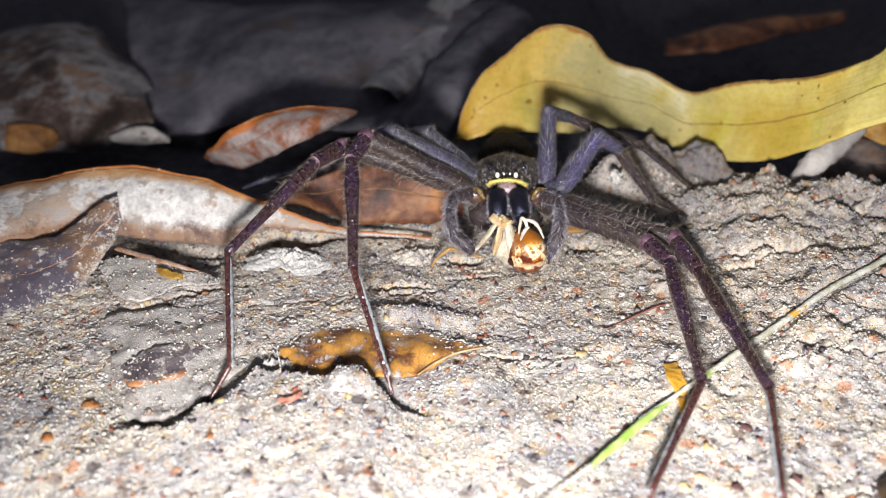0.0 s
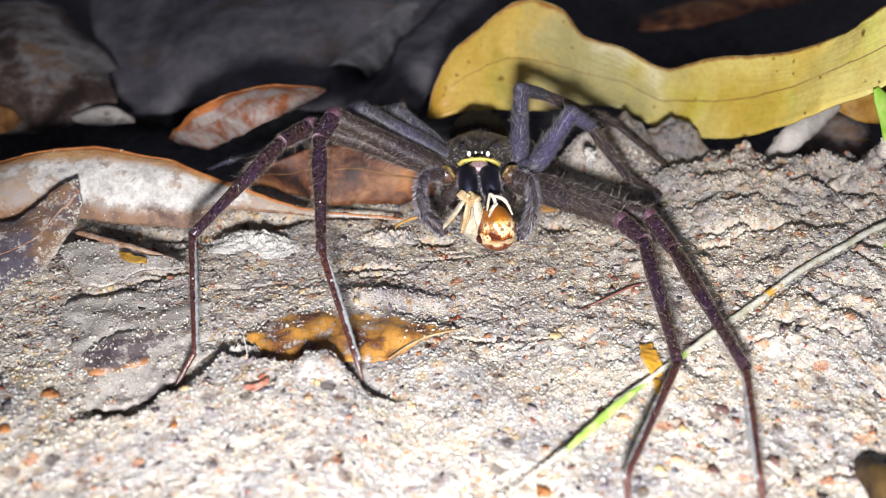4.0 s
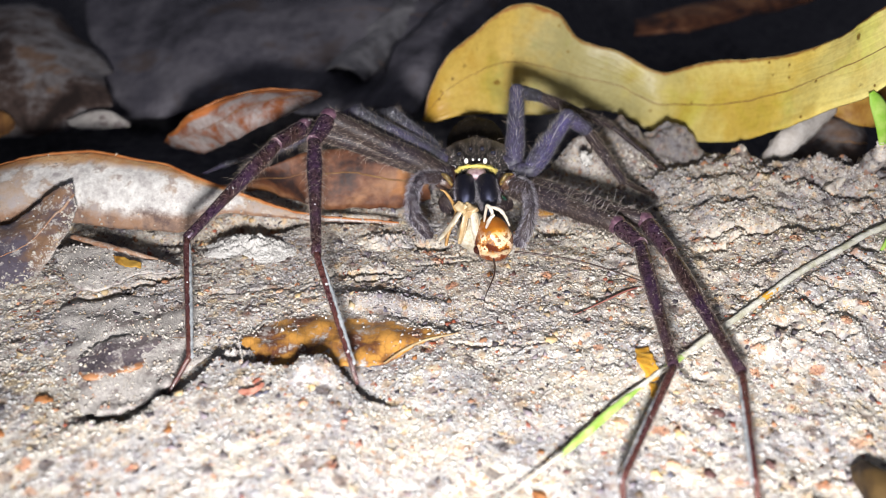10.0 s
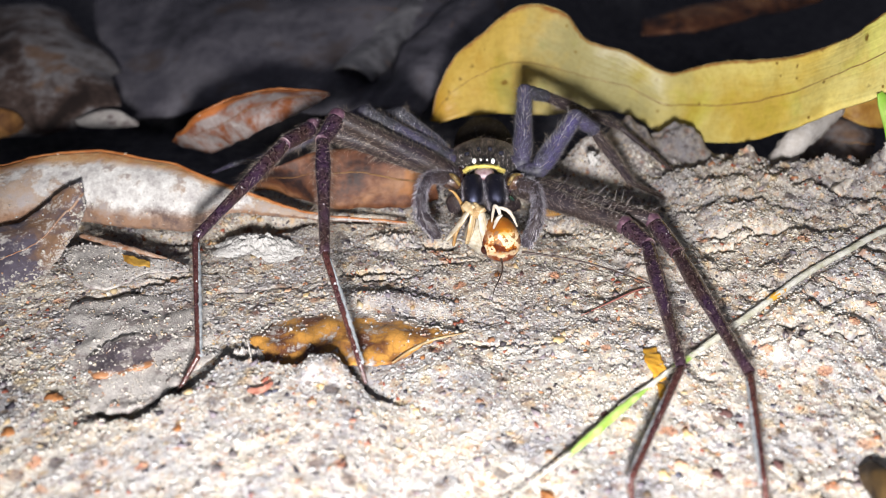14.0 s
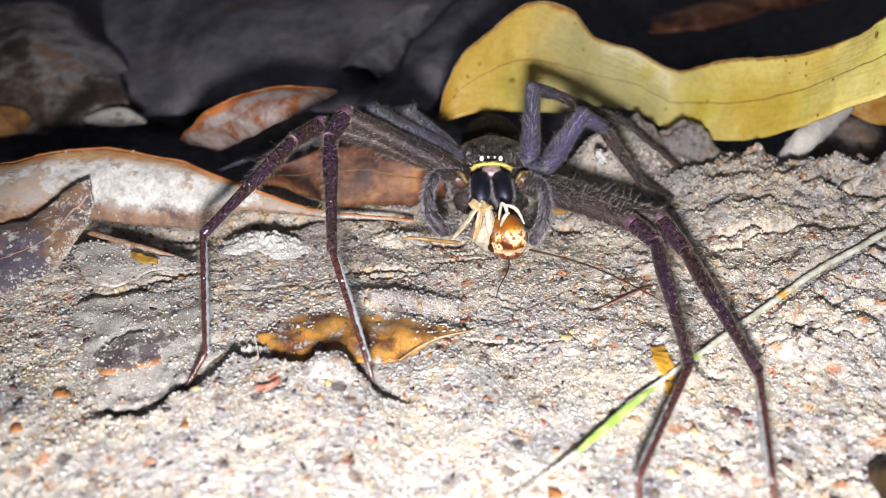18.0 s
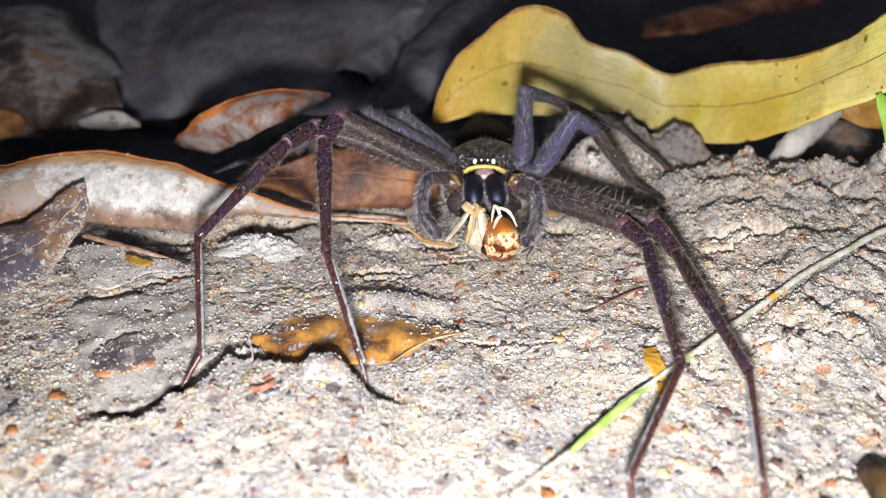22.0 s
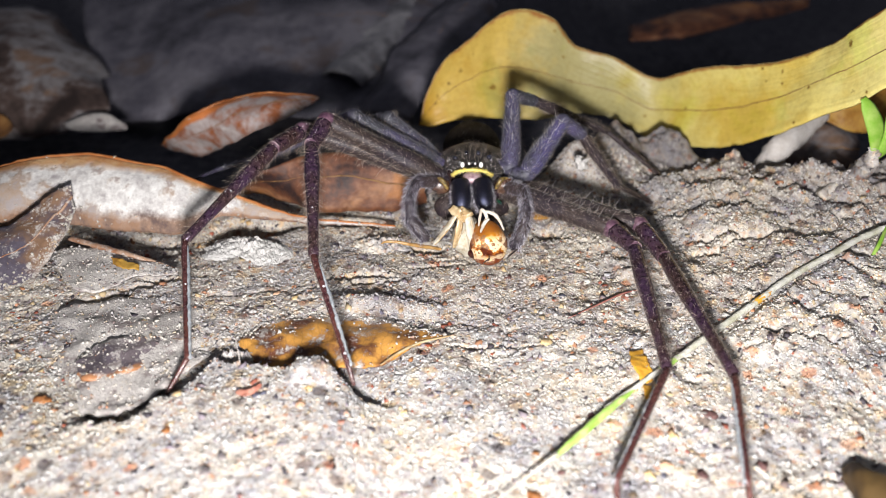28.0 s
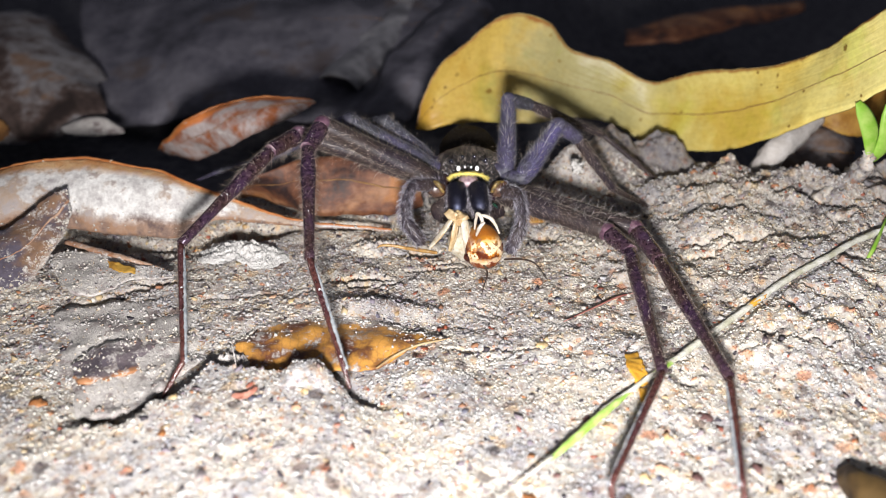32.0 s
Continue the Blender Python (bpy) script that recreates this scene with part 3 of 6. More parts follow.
M_STICK = plain("bleached_wood", (0.50, 0.46, 0.42), (0.66, 0.63, 0.60), 500.0, 0.7, 0.3, 0.6, distance=0.0004)
M_TWIG_SANDY = leaf_material("sandy_twig", (0.36, 0.17, 0.09), (0.52, 0.36, 0.26), (0.2, 0.08, 0.04), 500.0, cover=0.3, cover_scale=900.0)
M_TWIG_RED = plain("thin_red_twig", (0.20, 0.06, 0.05), (0.34, 0.16, 0.13), 700.0, 0.5, 0.4, 0.4)
M_RIM = plain("rusty_rim", (0.30, 0.09, 0.02), (0.48, 0.20, 0.07), 500.0, 0.5, 0.4, 0.4)
M_RIB_EDGE = plain("leaf_edge", (0.16, 0.09, 0.03), (0.46, 0.36, 0.14), 600.0, 0.5, 0.4, 0.3)
M_RIB = plain("brown_rib", (0.14, 0.06, 0.02), (0.30, 0.17, 0.06), 500.0, 0.5, 0.4, 0.3)
M_ORANGE = plain("orange_flake", (0.70, 0.33, 0.03), (0.78, 0.44, 0.06), 900.0, 0.5, 0.4, 0.3)
M_RUST_STONE = plain("rust_stone", (0.20, 0.07, 0.02), (0.42, 0.19, 0.07), 1200.0, 0.5, 0.5, 0.5)
M_GOLD_STONE = plain("honey_stone", (0.60, 0.42, 0.20), (0.72, 0.56, 0.32), 1200.0, 0.4, 0.5, 0.4)
M_RED_STONE = plain("red_stone", (0.26, 0.08, 0.05), (0.44, 0.22, 0.16), 1200.0, 0.5, 0.5, 0.4)
M_DARK_STONE = plain("dark_stone", (0.10, 0.085, 0.085), (0.24, 0.21, 0.21), 1200.0, 0.6, 0.4, 0.5)
M_WHITE_CRUMB = plain("white_crumbs", (0.62, 0.60, 0.57), (0.80, 0.78, 0.75), 1800.0, 0.7, 0.3, 0.8, distance=0.0003)
# White for clinging sand, and for beads that imitate highlights on hair.
M_SPECK = plain("white_speck", (0.75, 0.75, 0.78), (0.85, 0.85, 0.88), 900.0, 0.1, 0.9, 0.0, coat=1.0)


# ---- builders ----
ORIGIN = {}


def thing(name, at, label, category, group="", kind=""):
    ob = new(name)
    ob.empty_display_size = 0.002
    ob.location = Vector(at) * MM
    ORIGIN[ob.name] = Vector(at)
    return tagged(ob, label, category, group, kind)


def mesh_from(name, verts, faces, material, smooth=True, uvs=None):
    me = bpy.data.meshes.new(name)
    me.from_pydata([tuple(v) for v in verts], [], faces)
    me.materials.append(material)
    if smooth:
        me.polygons.foreach_set("use_smooth", [True] * len(me.polygons))
    if uvs is not None:
        layer = me.uv_layers.new(name="UVMap")
        for loop in me.loops:
            layer.data[loop.index].uv = uvs[loop.vertex_index]
    me.update()
    return me


def part(name, geo, material, parent, label="", smooth=True):
    """One mesh under a thing or a part. geo: verts in mm of the world, faces, maybe uvs."""
    verts, faces = geo[0], geo[1]
    o = ORIGIN[parent.name]
    ob = new(name, mesh_from(name, [(Vector(v) - o) * MM for v in verts], faces, material, smooth, geo[2] if len(geo) > 2 else None))
    ob.parent = parent
    ORIGIN[ob.name] = o
    return tagged(ob, label)


def single(name, at, geo, material, label, category, group="", kind="", smooth=True):
    """A thing that is one mesh."""
    o = Vector(at)
    ob = new(name, mesh_from(name, [(Vector(v) - o) * MM for v in geo[0]], geo[1], material, smooth, geo[2] if len(geo) > 2 else None))
    ob.location = o * MM
    ORIGIN[ob.name] = o
    return tagged(ob, label, category, group, kind)


def joined(*geos):
    verts, faces = [], []
    for g in geos:
        k = len(verts)
        verts += list(g[0])
        faces += [tuple(i + k for i in f) for f in g[1]]
    return verts, faces


def curve_through(points, n):
    """n points on a smooth curve through the given ones."""
    p = [np.array(q, float) for q in points]
    p = [2 * p[0] - p[1]] + p + [2 * p[-1] - p[-2]]
    m = len(p) - 3
    out = []
    for i in range(n):
        s = i / (n - 1) * m
        k = min(int(s), m - 1)
        t = s - k
        a, b, c, d = p[k:k + 4]
        out.append(0.5 * (2 * b + (c - a) * t + (2 * a - 5 * b + 4 * c - d) * t * t + (3 * b - a - 3 * c + d) * t ** 3))
    return np.array(out)


def tube(points, radii, n=10, seg=10, lump=0.0, flat=1.0, seed=0, straight=False):
    """A round limb through points with radii along it, closed at both ends."""
    rnd = random.Random(seed)
    if straight:
        c = np.array([np.array(points[0]) + (np.array(points[-1]) - np.array(points[0])) * i / (n - 1) for i in range(n)])
    else:
        c = curve_through(points, n)
    r = np.interp(np.linspace(0, 1, n), np.linspace(0, 1, len(radii)), radii)
    verts, faces = [], []
    side = None
    for i in range(n):
        d = Vector(c[min(i + 1, n - 1)] - c[max(i - 1, 0)]).normalized()
        if side is None:
            side = d.orthogonal().normalized() if abs(d.z) > 0.9 else d.cross(Vector((0, 0, 1))).normalized()
        side = (side - d * side.dot(d)).normalized()
        up = d.cross(side)
        for j in range(seg):
            a = 2 * math.pi * j / seg
            k = r[i] * (1 + lump * (rnd.random() - 0.5))
            verts.append(Vector(c[i]) + side * math.cos(a) * k + up * math.sin(a) * k * flat)
    for i in range(n - 1):
        for j in range(seg):
            a, b = i * seg + j, i * seg + (j + 1) % seg
            faces.append((a, b, b + seg, a + seg))
    for i, flip in ((0, True), (n - 1, False)):
        d = Vector(c[i] - c[i - 1 if i else 1]).normalized() * r[i] * 0.7
        verts.append(Vector(c[i]) + d)
        for j in range(seg):
            a, b = i * seg + j, i * seg + (j + 1) % seg
            faces.append((b, a, len(verts) - 1) if flip else (a, b, len(verts) - 1))
    return verts, faces


def blob(at, size, rot=(0, 0, 0), rings=14, seg=20, rough=0.0, shape=None, seed=1):
    """An egg-shaped body, with a lumpy skin if rough."""
    m = Euler([radians(a) for a in rot]).to_matrix()
    verts, faces = [], []
    for i in range(rings + 1):
        th = math.pi * i / rings
        for j in range(seg):
            ph = 2 * math.pi * j / seg
            v = Vector((math.sin(th) * math.cos(ph), math.sin(th) * math.sin(ph), math.cos(th)))
            if shape:
                v = Vector(shape(v))
            if rough:
                v *= 1 + rough * noise.noise(v * 2.3 + Vector((seed * 7.1, 0, 0)))
            verts.append(Vector(at) + m @ Vector((v.x * size[0], v.y * size[1], v.z * size[2])))
    for i in range(rings):
        for j in range(seg):
            a, b = i * seg + j, i * seg + (j + 1) % seg
            faces.append((a, a + seg, b + seg, b))
    return verts, faces


def hair(base, way, length, radius, bend=0.15):
    d = Vector(way).normalized()
    s = d.orthogonal().normalized()
    u = d.cross(s)
    b = Vector(base)
    mid = b + d * length * 0.5
    tip = b + d * length + Vector((0, 0, -bend * length))
    verts = []
    for c, r in ((b, radius), (mid, radius * 0.7)):
        for k in range(3):
            a = 2.094 * k
            verts.append(c + (s * math.cos(a) + u * math.sin(a)) * r)
    verts.append(tip)
    faces = [(0, 1, 4, 3), (1, 2, 5, 4), (2, 0, 3, 5), (3, 4, 6), (4, 5, 6), (5, 3, 6)]
    return verts, faces


def fur(points, radii, count, length, radius, lean=0.6, seed=0, straight=True, spread=0.4):
    """Hairs all round a limb, leaning towards its tip."""
    rnd = random.Random(seed)
    n = 24
    c = curve_through(points, n) if not straight else np.array([np.array(points[0]) + (np.array(points[-1]) - np.array(points[0])) * i / (n - 1) for i in range(n)])
    r = np.interp(np.linspace(0, 1, n), np.linspace(0, 1, len(radii)), radii)
    verts, faces = [], []
    for _ in range(count):
        s = rnd.random() * (n - 1.001)
        i, t = int(s), s - int(s)
        at = Vector(c[i] * (1 - t) + c[i + 1] * t)
        d = Vector(c[i + 1] - c[i]).normalized()
        o = d.orthogonal().normalized()
        a = rnd.random() * 6.283
        out = o * math.cos(a) + d.cross(o) * math.sin(a)
        rr = r[i] * (1 - t) + r[i + 1] * t
        way = out + d * (lean + spread * (rnd.random() - 0.5)) + Vector((rnd.gauss(0, 0.15), rnd.gauss(0, 0.15), rnd.gauss(0, 0.15)))
        v, f = hair(at + out * rr * 0.93, way, length * (0.5 + rnd.random()), radius * (0.7 + 0.6 * rnd.random()))
        k = len(verts)
        verts += v
        faces += [tuple(q + k for q in g) for g in f]
    return verts, faces


def coat(at, size, count, length, radius, seed, lean=(0, 0.5, 0.2), low=0.0):
    """Short hairs standing all over the upper part of an egg-shaped body."""
    rnd = random.Random(seed)
    verts, faces = [], []
    for _ in range(count):
        z, a = rnd.uniform(low, 1.0), rnd.uniform(0, 6.283)
        q = math.sqrt(max(0.0, 1 - z * z))
        n = Vector((q * math.cos(a), q * math.sin(a), z))
        base = Vector(at) + Vector((n.x * size[0], n.y * size[1], n.z * size[2])) * 0.985
        way = Vector((n.x / size[0], n.y / size[1], n.z / size[2])).normalized() + Vector(lean) + Vector((rnd.gauss(0, 0.3), rnd.gauss(0, 0.3), rnd.gauss(0, 0.3)))
        v, f = hair(base, way, length * (0.5 + rnd.random()), radius * (0.7 + 0.6 * rnd.random()))
        k = len(verts)
        verts += v
        faces += [tuple(g + k for g in h) for h in f]
    return verts, faces


def sheet(top, bottom, nu=60, nv=14, bulge=(0, 0, 0), thick=0.25, crinkle=0.2, scale=0.25, seed=1, ragged=0.0, pinch=False):
    """A leaf blade between two edge curves, bowed by bulge across its width, crinkled, with real thickness."""
    a, b = curve_through(top, nu), curve_through(bottom, nu)
    bu = np.array(bulge, float)
    span = np.linalg.norm(a - b, axis=1)
    span = span / span.max()
    grid = np.zeros((nu, nv, 3))
    for i in range(nu):
        nick = ragged * max(0.0, noise.noise(Vector((i * 0.31, seed * 3.3, 0)))) if ragged else 0
        for j in range(nv):
            v = j / (nv - 1)
            w = v * (1 - nick) + nick * 0.5
            p = a[i] * (1 - w) + b[i] * w + bu * 4 * w * (1 - w) * span[i]
            q = Vector(p * scale)
            p = p + crinkle * np.array(noise.noise_vector(q + Vector((seed * 5.7, 0, 0))))
            p = p + 0.35 * crinkle * np.array(noise.noise_vector(q * 4 + Vector((seed * 5.7, 9, 0))))
            grid[i, j] = p
    du = np.gradient(grid, axis=0)
    dv = np.gradient(grid, axis=1)
    nrm = np.cross(du, dv)
    nrm /= np.linalg.norm(nrm, axis=2, keepdims=True) + 1e-9
    verts, faces, uvs = [], [], []
    for s in (0.5, -0.5):
        for i in range(nu):
            for j in range(nv):
                verts.append(grid[i, j] + nrm[i, j] * thick * s)
                uvs.append((i / (nu - 1), 1 - j / (nv - 1)))
    k = nu * nv
    for i in range(nu - 1):
        for j in range(nv - 1):
            q = i * nv + j
            faces.append((q, q + nv, q + nv + 1, q + 1))
            faces.append((k + q, k + q + 1, k + q + nv + 1, k + q + nv))
    for i in range(nu - 1):
        for j in (0, nv - 1):
            q = i * nv + j
            f = (q, q + nv, k + q + nv, k + q)
            faces.append(f if j else f[::-1])
    for i in (0, nu - 1):
        for j in range(nv - 1):
            q = i * nv + j
            f = (q, q + 1, k + q + 1, k + q)
            faces.append(f if i == 0 else f[::-1])
    return verts, faces, uvs, grid


def along(top, bottom, v, nu, lift, bulge=(0, 0, 0)):
    """A line on a blade at the share v of its width, lifted a little."""
    a, b = curve_through(top, nu), curve_through(bottom, nu)
    return [a[i] * (1 - v) + b[i] * v + np.array(bulge) * 4 * v * (1 - v) + np.array(lift) for i in range(nu)]


def crumbs(at, size, turn, seed, rugged=1.0):
    """A low, crumbly lump."""
    m = Euler((0, 0, radians(turn))).to_matrix()
    rings, seg = 46, 110
    verts, faces = [], []
    for i in range(rings):
        r = 1 - i / (rings - 1)
        for j in range(seg):
            a = 2 * math.pi * j / seg
            wob = 1 + 0.35 * noise.noise(Vector((math.cos(a) * 2, math.sin(a) * 2, seed)))
            p = Vector((math.cos(a) * r * wob * size[0], math.sin(a) * r * wob * size[1], 0))
            q = p * 0.9 + Vector((seed * 3.1, 0, 0))
            h = (1 - r ** 1.6) * (0.7 + 0.7 * rugged * noise.fractal(q, 0.6, 2.1, 4)) + rugged * (0.22 * noise.noise(q * 4) + 0.1 * noise.noise(q * 9))
            verts.append(Vector(at) + m @ p + Vector((0, 0, h * size[2])))
    for i in range(rings - 1):
        for j in range(seg):
            a, b = i * seg + j, i * seg + (j + 1) % seg
            faces.append((a, b, b + seg, a + seg))
    faces.append(tuple(range((rings - 1) * seg, rings * seg)))
    return verts, faces


# ---- ground ----
def lattice(ix, iy, seed):
    h = (ix.astype(np.int64) * 374761393 + iy.astype(np.int64) * 668265263 + seed * 974634777) & 0x7FFFFFFF
    h = ((h ^ (h >> 13)) * 1274126177) & 0x7FFFFFFF
    return ((h ^ (h >> 16)) & 0xFFFF) / 65535.0


def value_noise(x, y, seed):
    ix, iy = np.floor(x), np.floor(y)
    fx, fy = x - ix, y - iy
    fx, fy = fx * fx * (3 - 2 * fx), fy * fy * (3 - 2 * fy)
    a, b = lattice(ix, iy, seed), lattice(ix + 1, iy, seed)
    c, d = lattice(ix, iy + 1, seed), lattice(ix + 1, iy + 1, seed)
    return (a * (1 - fx) + b * fx) * (1 - fy) + (c * (1 - fx) + d * fx) * fy - 0.5


def fractal(x, y, seed, octaves=4):
    return sum(value_noise(x * 2 ** k, y * 2 ** k, seed + k) * 0.55 ** k for k in range(octaves))


def cracks(x, y, seed):
    """Distance to the border between the plates of cracked soil, 0 on the crack."""
    ix, iy = np.floor(x), np.floor(y)
    best, second = np.full(x.shape, 9.0), np.full(x.shape, 9.0)
    for dx in (-1, 0, 1):
        for dy in (-1, 0, 1):
            px = ix + dx + lattice(ix + dx, iy + dy, seed)
            py = iy + dy + lattice(ix + dx, iy + dy, seed + 5)
            d = np.hypot(px - x, py - y)
            second = np.minimum(second, np.maximum(best, d))
            best = np.minimum(best, d)
    return second - best


def crumb(x, y, seed):
    """Rounded crumbs with creases between them, 0 to 1."""
    ix, iy = np.floor(x), np.floor(y)
    best = np.full(x.shape, 9.0)
    for dx in (-1, 0, 1):
        for dy in (-1, 0, 1):
            px = ix + dx + lattice(ix + dx, iy + dy, seed)
            py = iy + dy + lattice(ix + dx, iy + dy, seed + 5)
            best = np.minimum(best, np.hypot(px - x, py - y) / (0.6 + 0.6 * lattice(ix + dx, iy + dy, seed + 9)))
    return np.sqrt(np.clip(1 - best * best, 0, 1))


def step(a, b, x):
    t = np.clip((x - a) / (b - a), 0, 1)
    return t * t * (3 - 2 * t)


LEDGE_X = (-70, -42, -38, -36, -33.3, -30.2, -28.7, -27.4, -25.8, -24, -23, -18.7, -13.9, -12.9, -10.3, -7.8, -3, 6)
LEDGE_Y = (-34, -37, -38.2, -40.1, -41.9, -42.6, -41.6, -39.7, -38.6, -34.2, -31.5, -33.4, -33.4, -31.9, -34.3, -36.9, -37.5, -38)

# cracks in the crust: half width, depth, and the line they follow
CRACKS = ((0.30, 1.3, (1.7, -25.6), (4.2, -26.1), (7.7, -25.6), (12.1, -26.3)), (0.55, 1.8, (-43.4, -16.6), (-39.5, -15.9), (-36.5, -13.0), (-31.9, -11.6)),
          (0.45, 1.8, (33.9, -6.7), (36.3, -7.5), (39.2, -6.2), (41.8, -4.3)), (0.30, 1.1, (49.4, 9.0), (52.4, 6.9), (57.0, 6.5)), (0.35, 1.4, (44.8, 1.6), (48.0, 3.2), (48.8, -0.5)),
          (0.45, 1.8, (50.0, -10.8), (51.4, -12.7), (56.6, -13.0)), (0.25, 1.2, (33.8, -29.2), (38.2, -28.1), (40.5, -26.3), (43.2, -27.4), (46.4, -27.7)))
FISSURES = ((0.25, 1.1, (19.6, -26.1), (21.6, -25.7), (22.2, -27.4), (24.0, -26.1)), (0.40, 1.5, (-12.3, -9.1), (-9.3, -12.0), (-6.1, -12.4), (-3.7, -11.0)),
            (0.45, 1.5, (-3.1, -7.5), (1.0, -7.1), (5.0, -6.8)), (0.25, 1.0, (-17.4, -15.2), (-14.9, -13.0), (-14.1, -11.0)), (0.35, 1.3, (-27.6, -15.0), (-24.1, -15.1), (-20.1, -13.6), (-16.4, -12.4)),
            (0.35, 1.2, (-48.7, -4.5), (-46.6, -5.2), (-43.6, -6.4)), (0.25, 1.0, (27.1, -29.2), (29.6, -28.3)), (0.30, 0.7, (4.4, -15.8), (6.4, -16.9), (8.4, -18.2)),
            (0.30, 1.0, (36.6, -46.6), (38.1, -44.5), (38.8, -42.8)), (0.35, 1.0, (35.7, -48.3), (37.9, -48.0)))


def groove(x, y, line):
    """Distance in mm to a broken line."""
    best = np.full(x.shape, 99.0)
    for (ax, ay), (bx, by) in zip(line, line[1:]):
        t = np.clip(((x - ax) * (bx - ax) + (y - ay) * (by - ay)) / ((bx - ax) ** 2 + (by - ay) ** 2), 0, 1)
        best = np.minimum(best, np.hypot(x - ax - t * (bx - ax), y - ay - t * (by - ay)))
    return best



# hollows in the soil: x, y, half width, half depth, how deep
HOLLOWS = ((-1.2, -2.1, 2.6, 1, 1.6), (-24.1, 4.9, 6, 1.3, 2.6), (16, 2.2, 1.8, 1.2, 1.8), (38.3, -3.7, 4.5, 0.5, 1.5), (45.3, -4.2, 2.5, 0.5, 1.2), (-9.3, -10.1, 4.5, 0.6, 1.2),
           (-42.4, 2, 8, 1.2, 1.8), (-37.4, -2.2, 2.5, 0.9, 1.5), (28.1, -32.7, 0.8, 0.6, 0.8), (38.3, -25.7, 1.6, 0.35, 0.9), (53.6, -8.8, 2.6, 0.5, 1.3), (43.7, -21, 1.8, 0.3, 0.9),
           (16.9, -19, 0.8, 0.5, 0.8), (-41.7, -15.9, 1.6, 0.5, 1.3), (-39.3, -14.9, 2, 0.5, 1.7), (-36.9, -13.3, 2, 0.5, 1.8), (-34.2, -11.4, 2.4, 0.5, 1.7), (-26, 4.7, 5, 2.4, 4),
           (-12.6, 5.9, 5.5, 1.2, 2.6))


# mounds of soil behind: x, y, top, half width, half depth
MOUNDS = ((28.5, 23, 7.3, 5.0, 4.0), (36.3, 24, 6.0, 5.0, 3.5), (43.6, 20, 3, 3.5, 3.0), (52.6, 18, 2.1, 3.5, 3.0))


# the line of the dry stem
STEM = ((17.7, -38.9, 0.9), (25.2, -32.0, 1.2), (32.6, -25.1, 1.5), (38.2, -20.2, 2.1), (43.8, -15.3, 2.7), (50.6, -10.5, 3.4), (57.4, -5.8, 4), (71.6, 1.3, 5.2))


def height(x, y):
    """The soil's height in mm."""
    x, y = np.asarray(x, float), np.asarray(y, float)
    near = step(-24, -44, y)
    z = 0.7 * fractal(x / 9, y / 10, 11) + (0.32 + 0.28 * step(14, 28, x) - 0.15 * near) * fractal(x / 2.6, y / 3.8, 3, 3)
    z = z + (0.11 + 0.07 * step(14, 28, x)) * fractal(x / 0.9, y / 1.2, 21, 2)
    ux, uy = x + 0.8 * fractal(x / 1.5, y / 1.5, 23, 3), y + 0.8 * fractal(x / 1.5, y / 1.5, 29, 3)
    lumpy = 0.35 + 0.65 * step(-0.2, 0.2, fractal(x / 7, y / 9, 33, 3))
    rich = 0.55 + 0.45 * step(14, 28, x)
    z = z + rich * lumpy * ((0.42 + 0.9 * step(12, 26, x)) * crumb(ux / 2.6, uy / 3.4, 35) + 0.42 * crumb(ux / 1.25, uy / 1.4, 37)) * (1 - 0.8 * near) + 0.2 * rich * crumb(ux / 0.66, uy / 0.8, 39) * (1 - 0.5 * near) - 0.45
    # a raised crust of sand that breaks off in a ledge
    edge = np.interp(x, LEDGE_X, LEDGE_Y) + 1.3 * fractal(x / 2.2, y / 40, 31, 4)
    crust = step(-35.5, -32, x) * (1 - step(-10, -3, x))
    ease = 0.4 + 11 * step(-32.5, -38, x)
    z = z + (1 - step(-10, -3, x)) * 2.5 * step(ease, -ease, y - edge)
    z = z - crust * (2.2 * step(4.5, 0.4, y - edge) * step(-0.3, 0.3, y - edge))
    z = z + 1.25 * np.exp(-(((x + 12.2) / 2.3) ** 4 + ((y + 34.6) / 2.2) ** 4))
    hx, hy, _ = (-6, -18.3, 0)
    z = z + 1.3 * np.exp(-(((x - hx) / 7.0) ** 4 + ((y - hy - 0.6) / 1.7) ** 2))
    # wavy cracks between crumbs and plates in the middle ground
    wx = x + 2.5 * fractal(x / 5, y / 5, 41, 3)
    wy = y + 2.0 * fractal(x / 5, y / 5, 47, 3)
    zone = step(-36, -22, y) * step(-26, -4, x) * (1 - step(16, 24, y))
    zone = np.clip(zone, 0, 1) * step(-0.3, 0.05, fractal(x / 11, y / 8, 53, 2))
    seam = np.abs(fractal(wx / 8.5, wy / 6.5, 61, 4))
    z = z - zone * 0.45 * step(0.035, 0.0, seam) * step(-0.15, 0.15, fractal(x / 4, y / 4, 67, 2))
    z = z - zone * 0.3 * step(0.08, 0.0, cracks(wx / 7.0, wy / 4.2, 63)) * step(-0.1, 0.2, fractal(x / 6, y / 5, 69, 2))
    for hx, hy, rx, ry, deep in HOLLOWS:
        bend = hy + 0.8 * fractal(x / 2.5, x / 9, 77, 2)
        z = z - deep * np.exp(-(((x - hx) / rx) ** 4 + ((y - bend) / ry) ** 2))
    gx, gy = x + 0.9 * fractal(x / 1.6, y / 1.6, 121, 3), y + 0.9 * fractal(x / 1.6, y / 1.6, 127, 3)
    for half, deep, *line in CRACKS + FISSURES:
        wide = half * (1 + 1.4 * fractal(x / 1.3, y / 1.3, 131, 2))
        z = z - deep * step(1.0, 0.35, groove(gx, gy, line) / np.maximum(wide, 0.05))
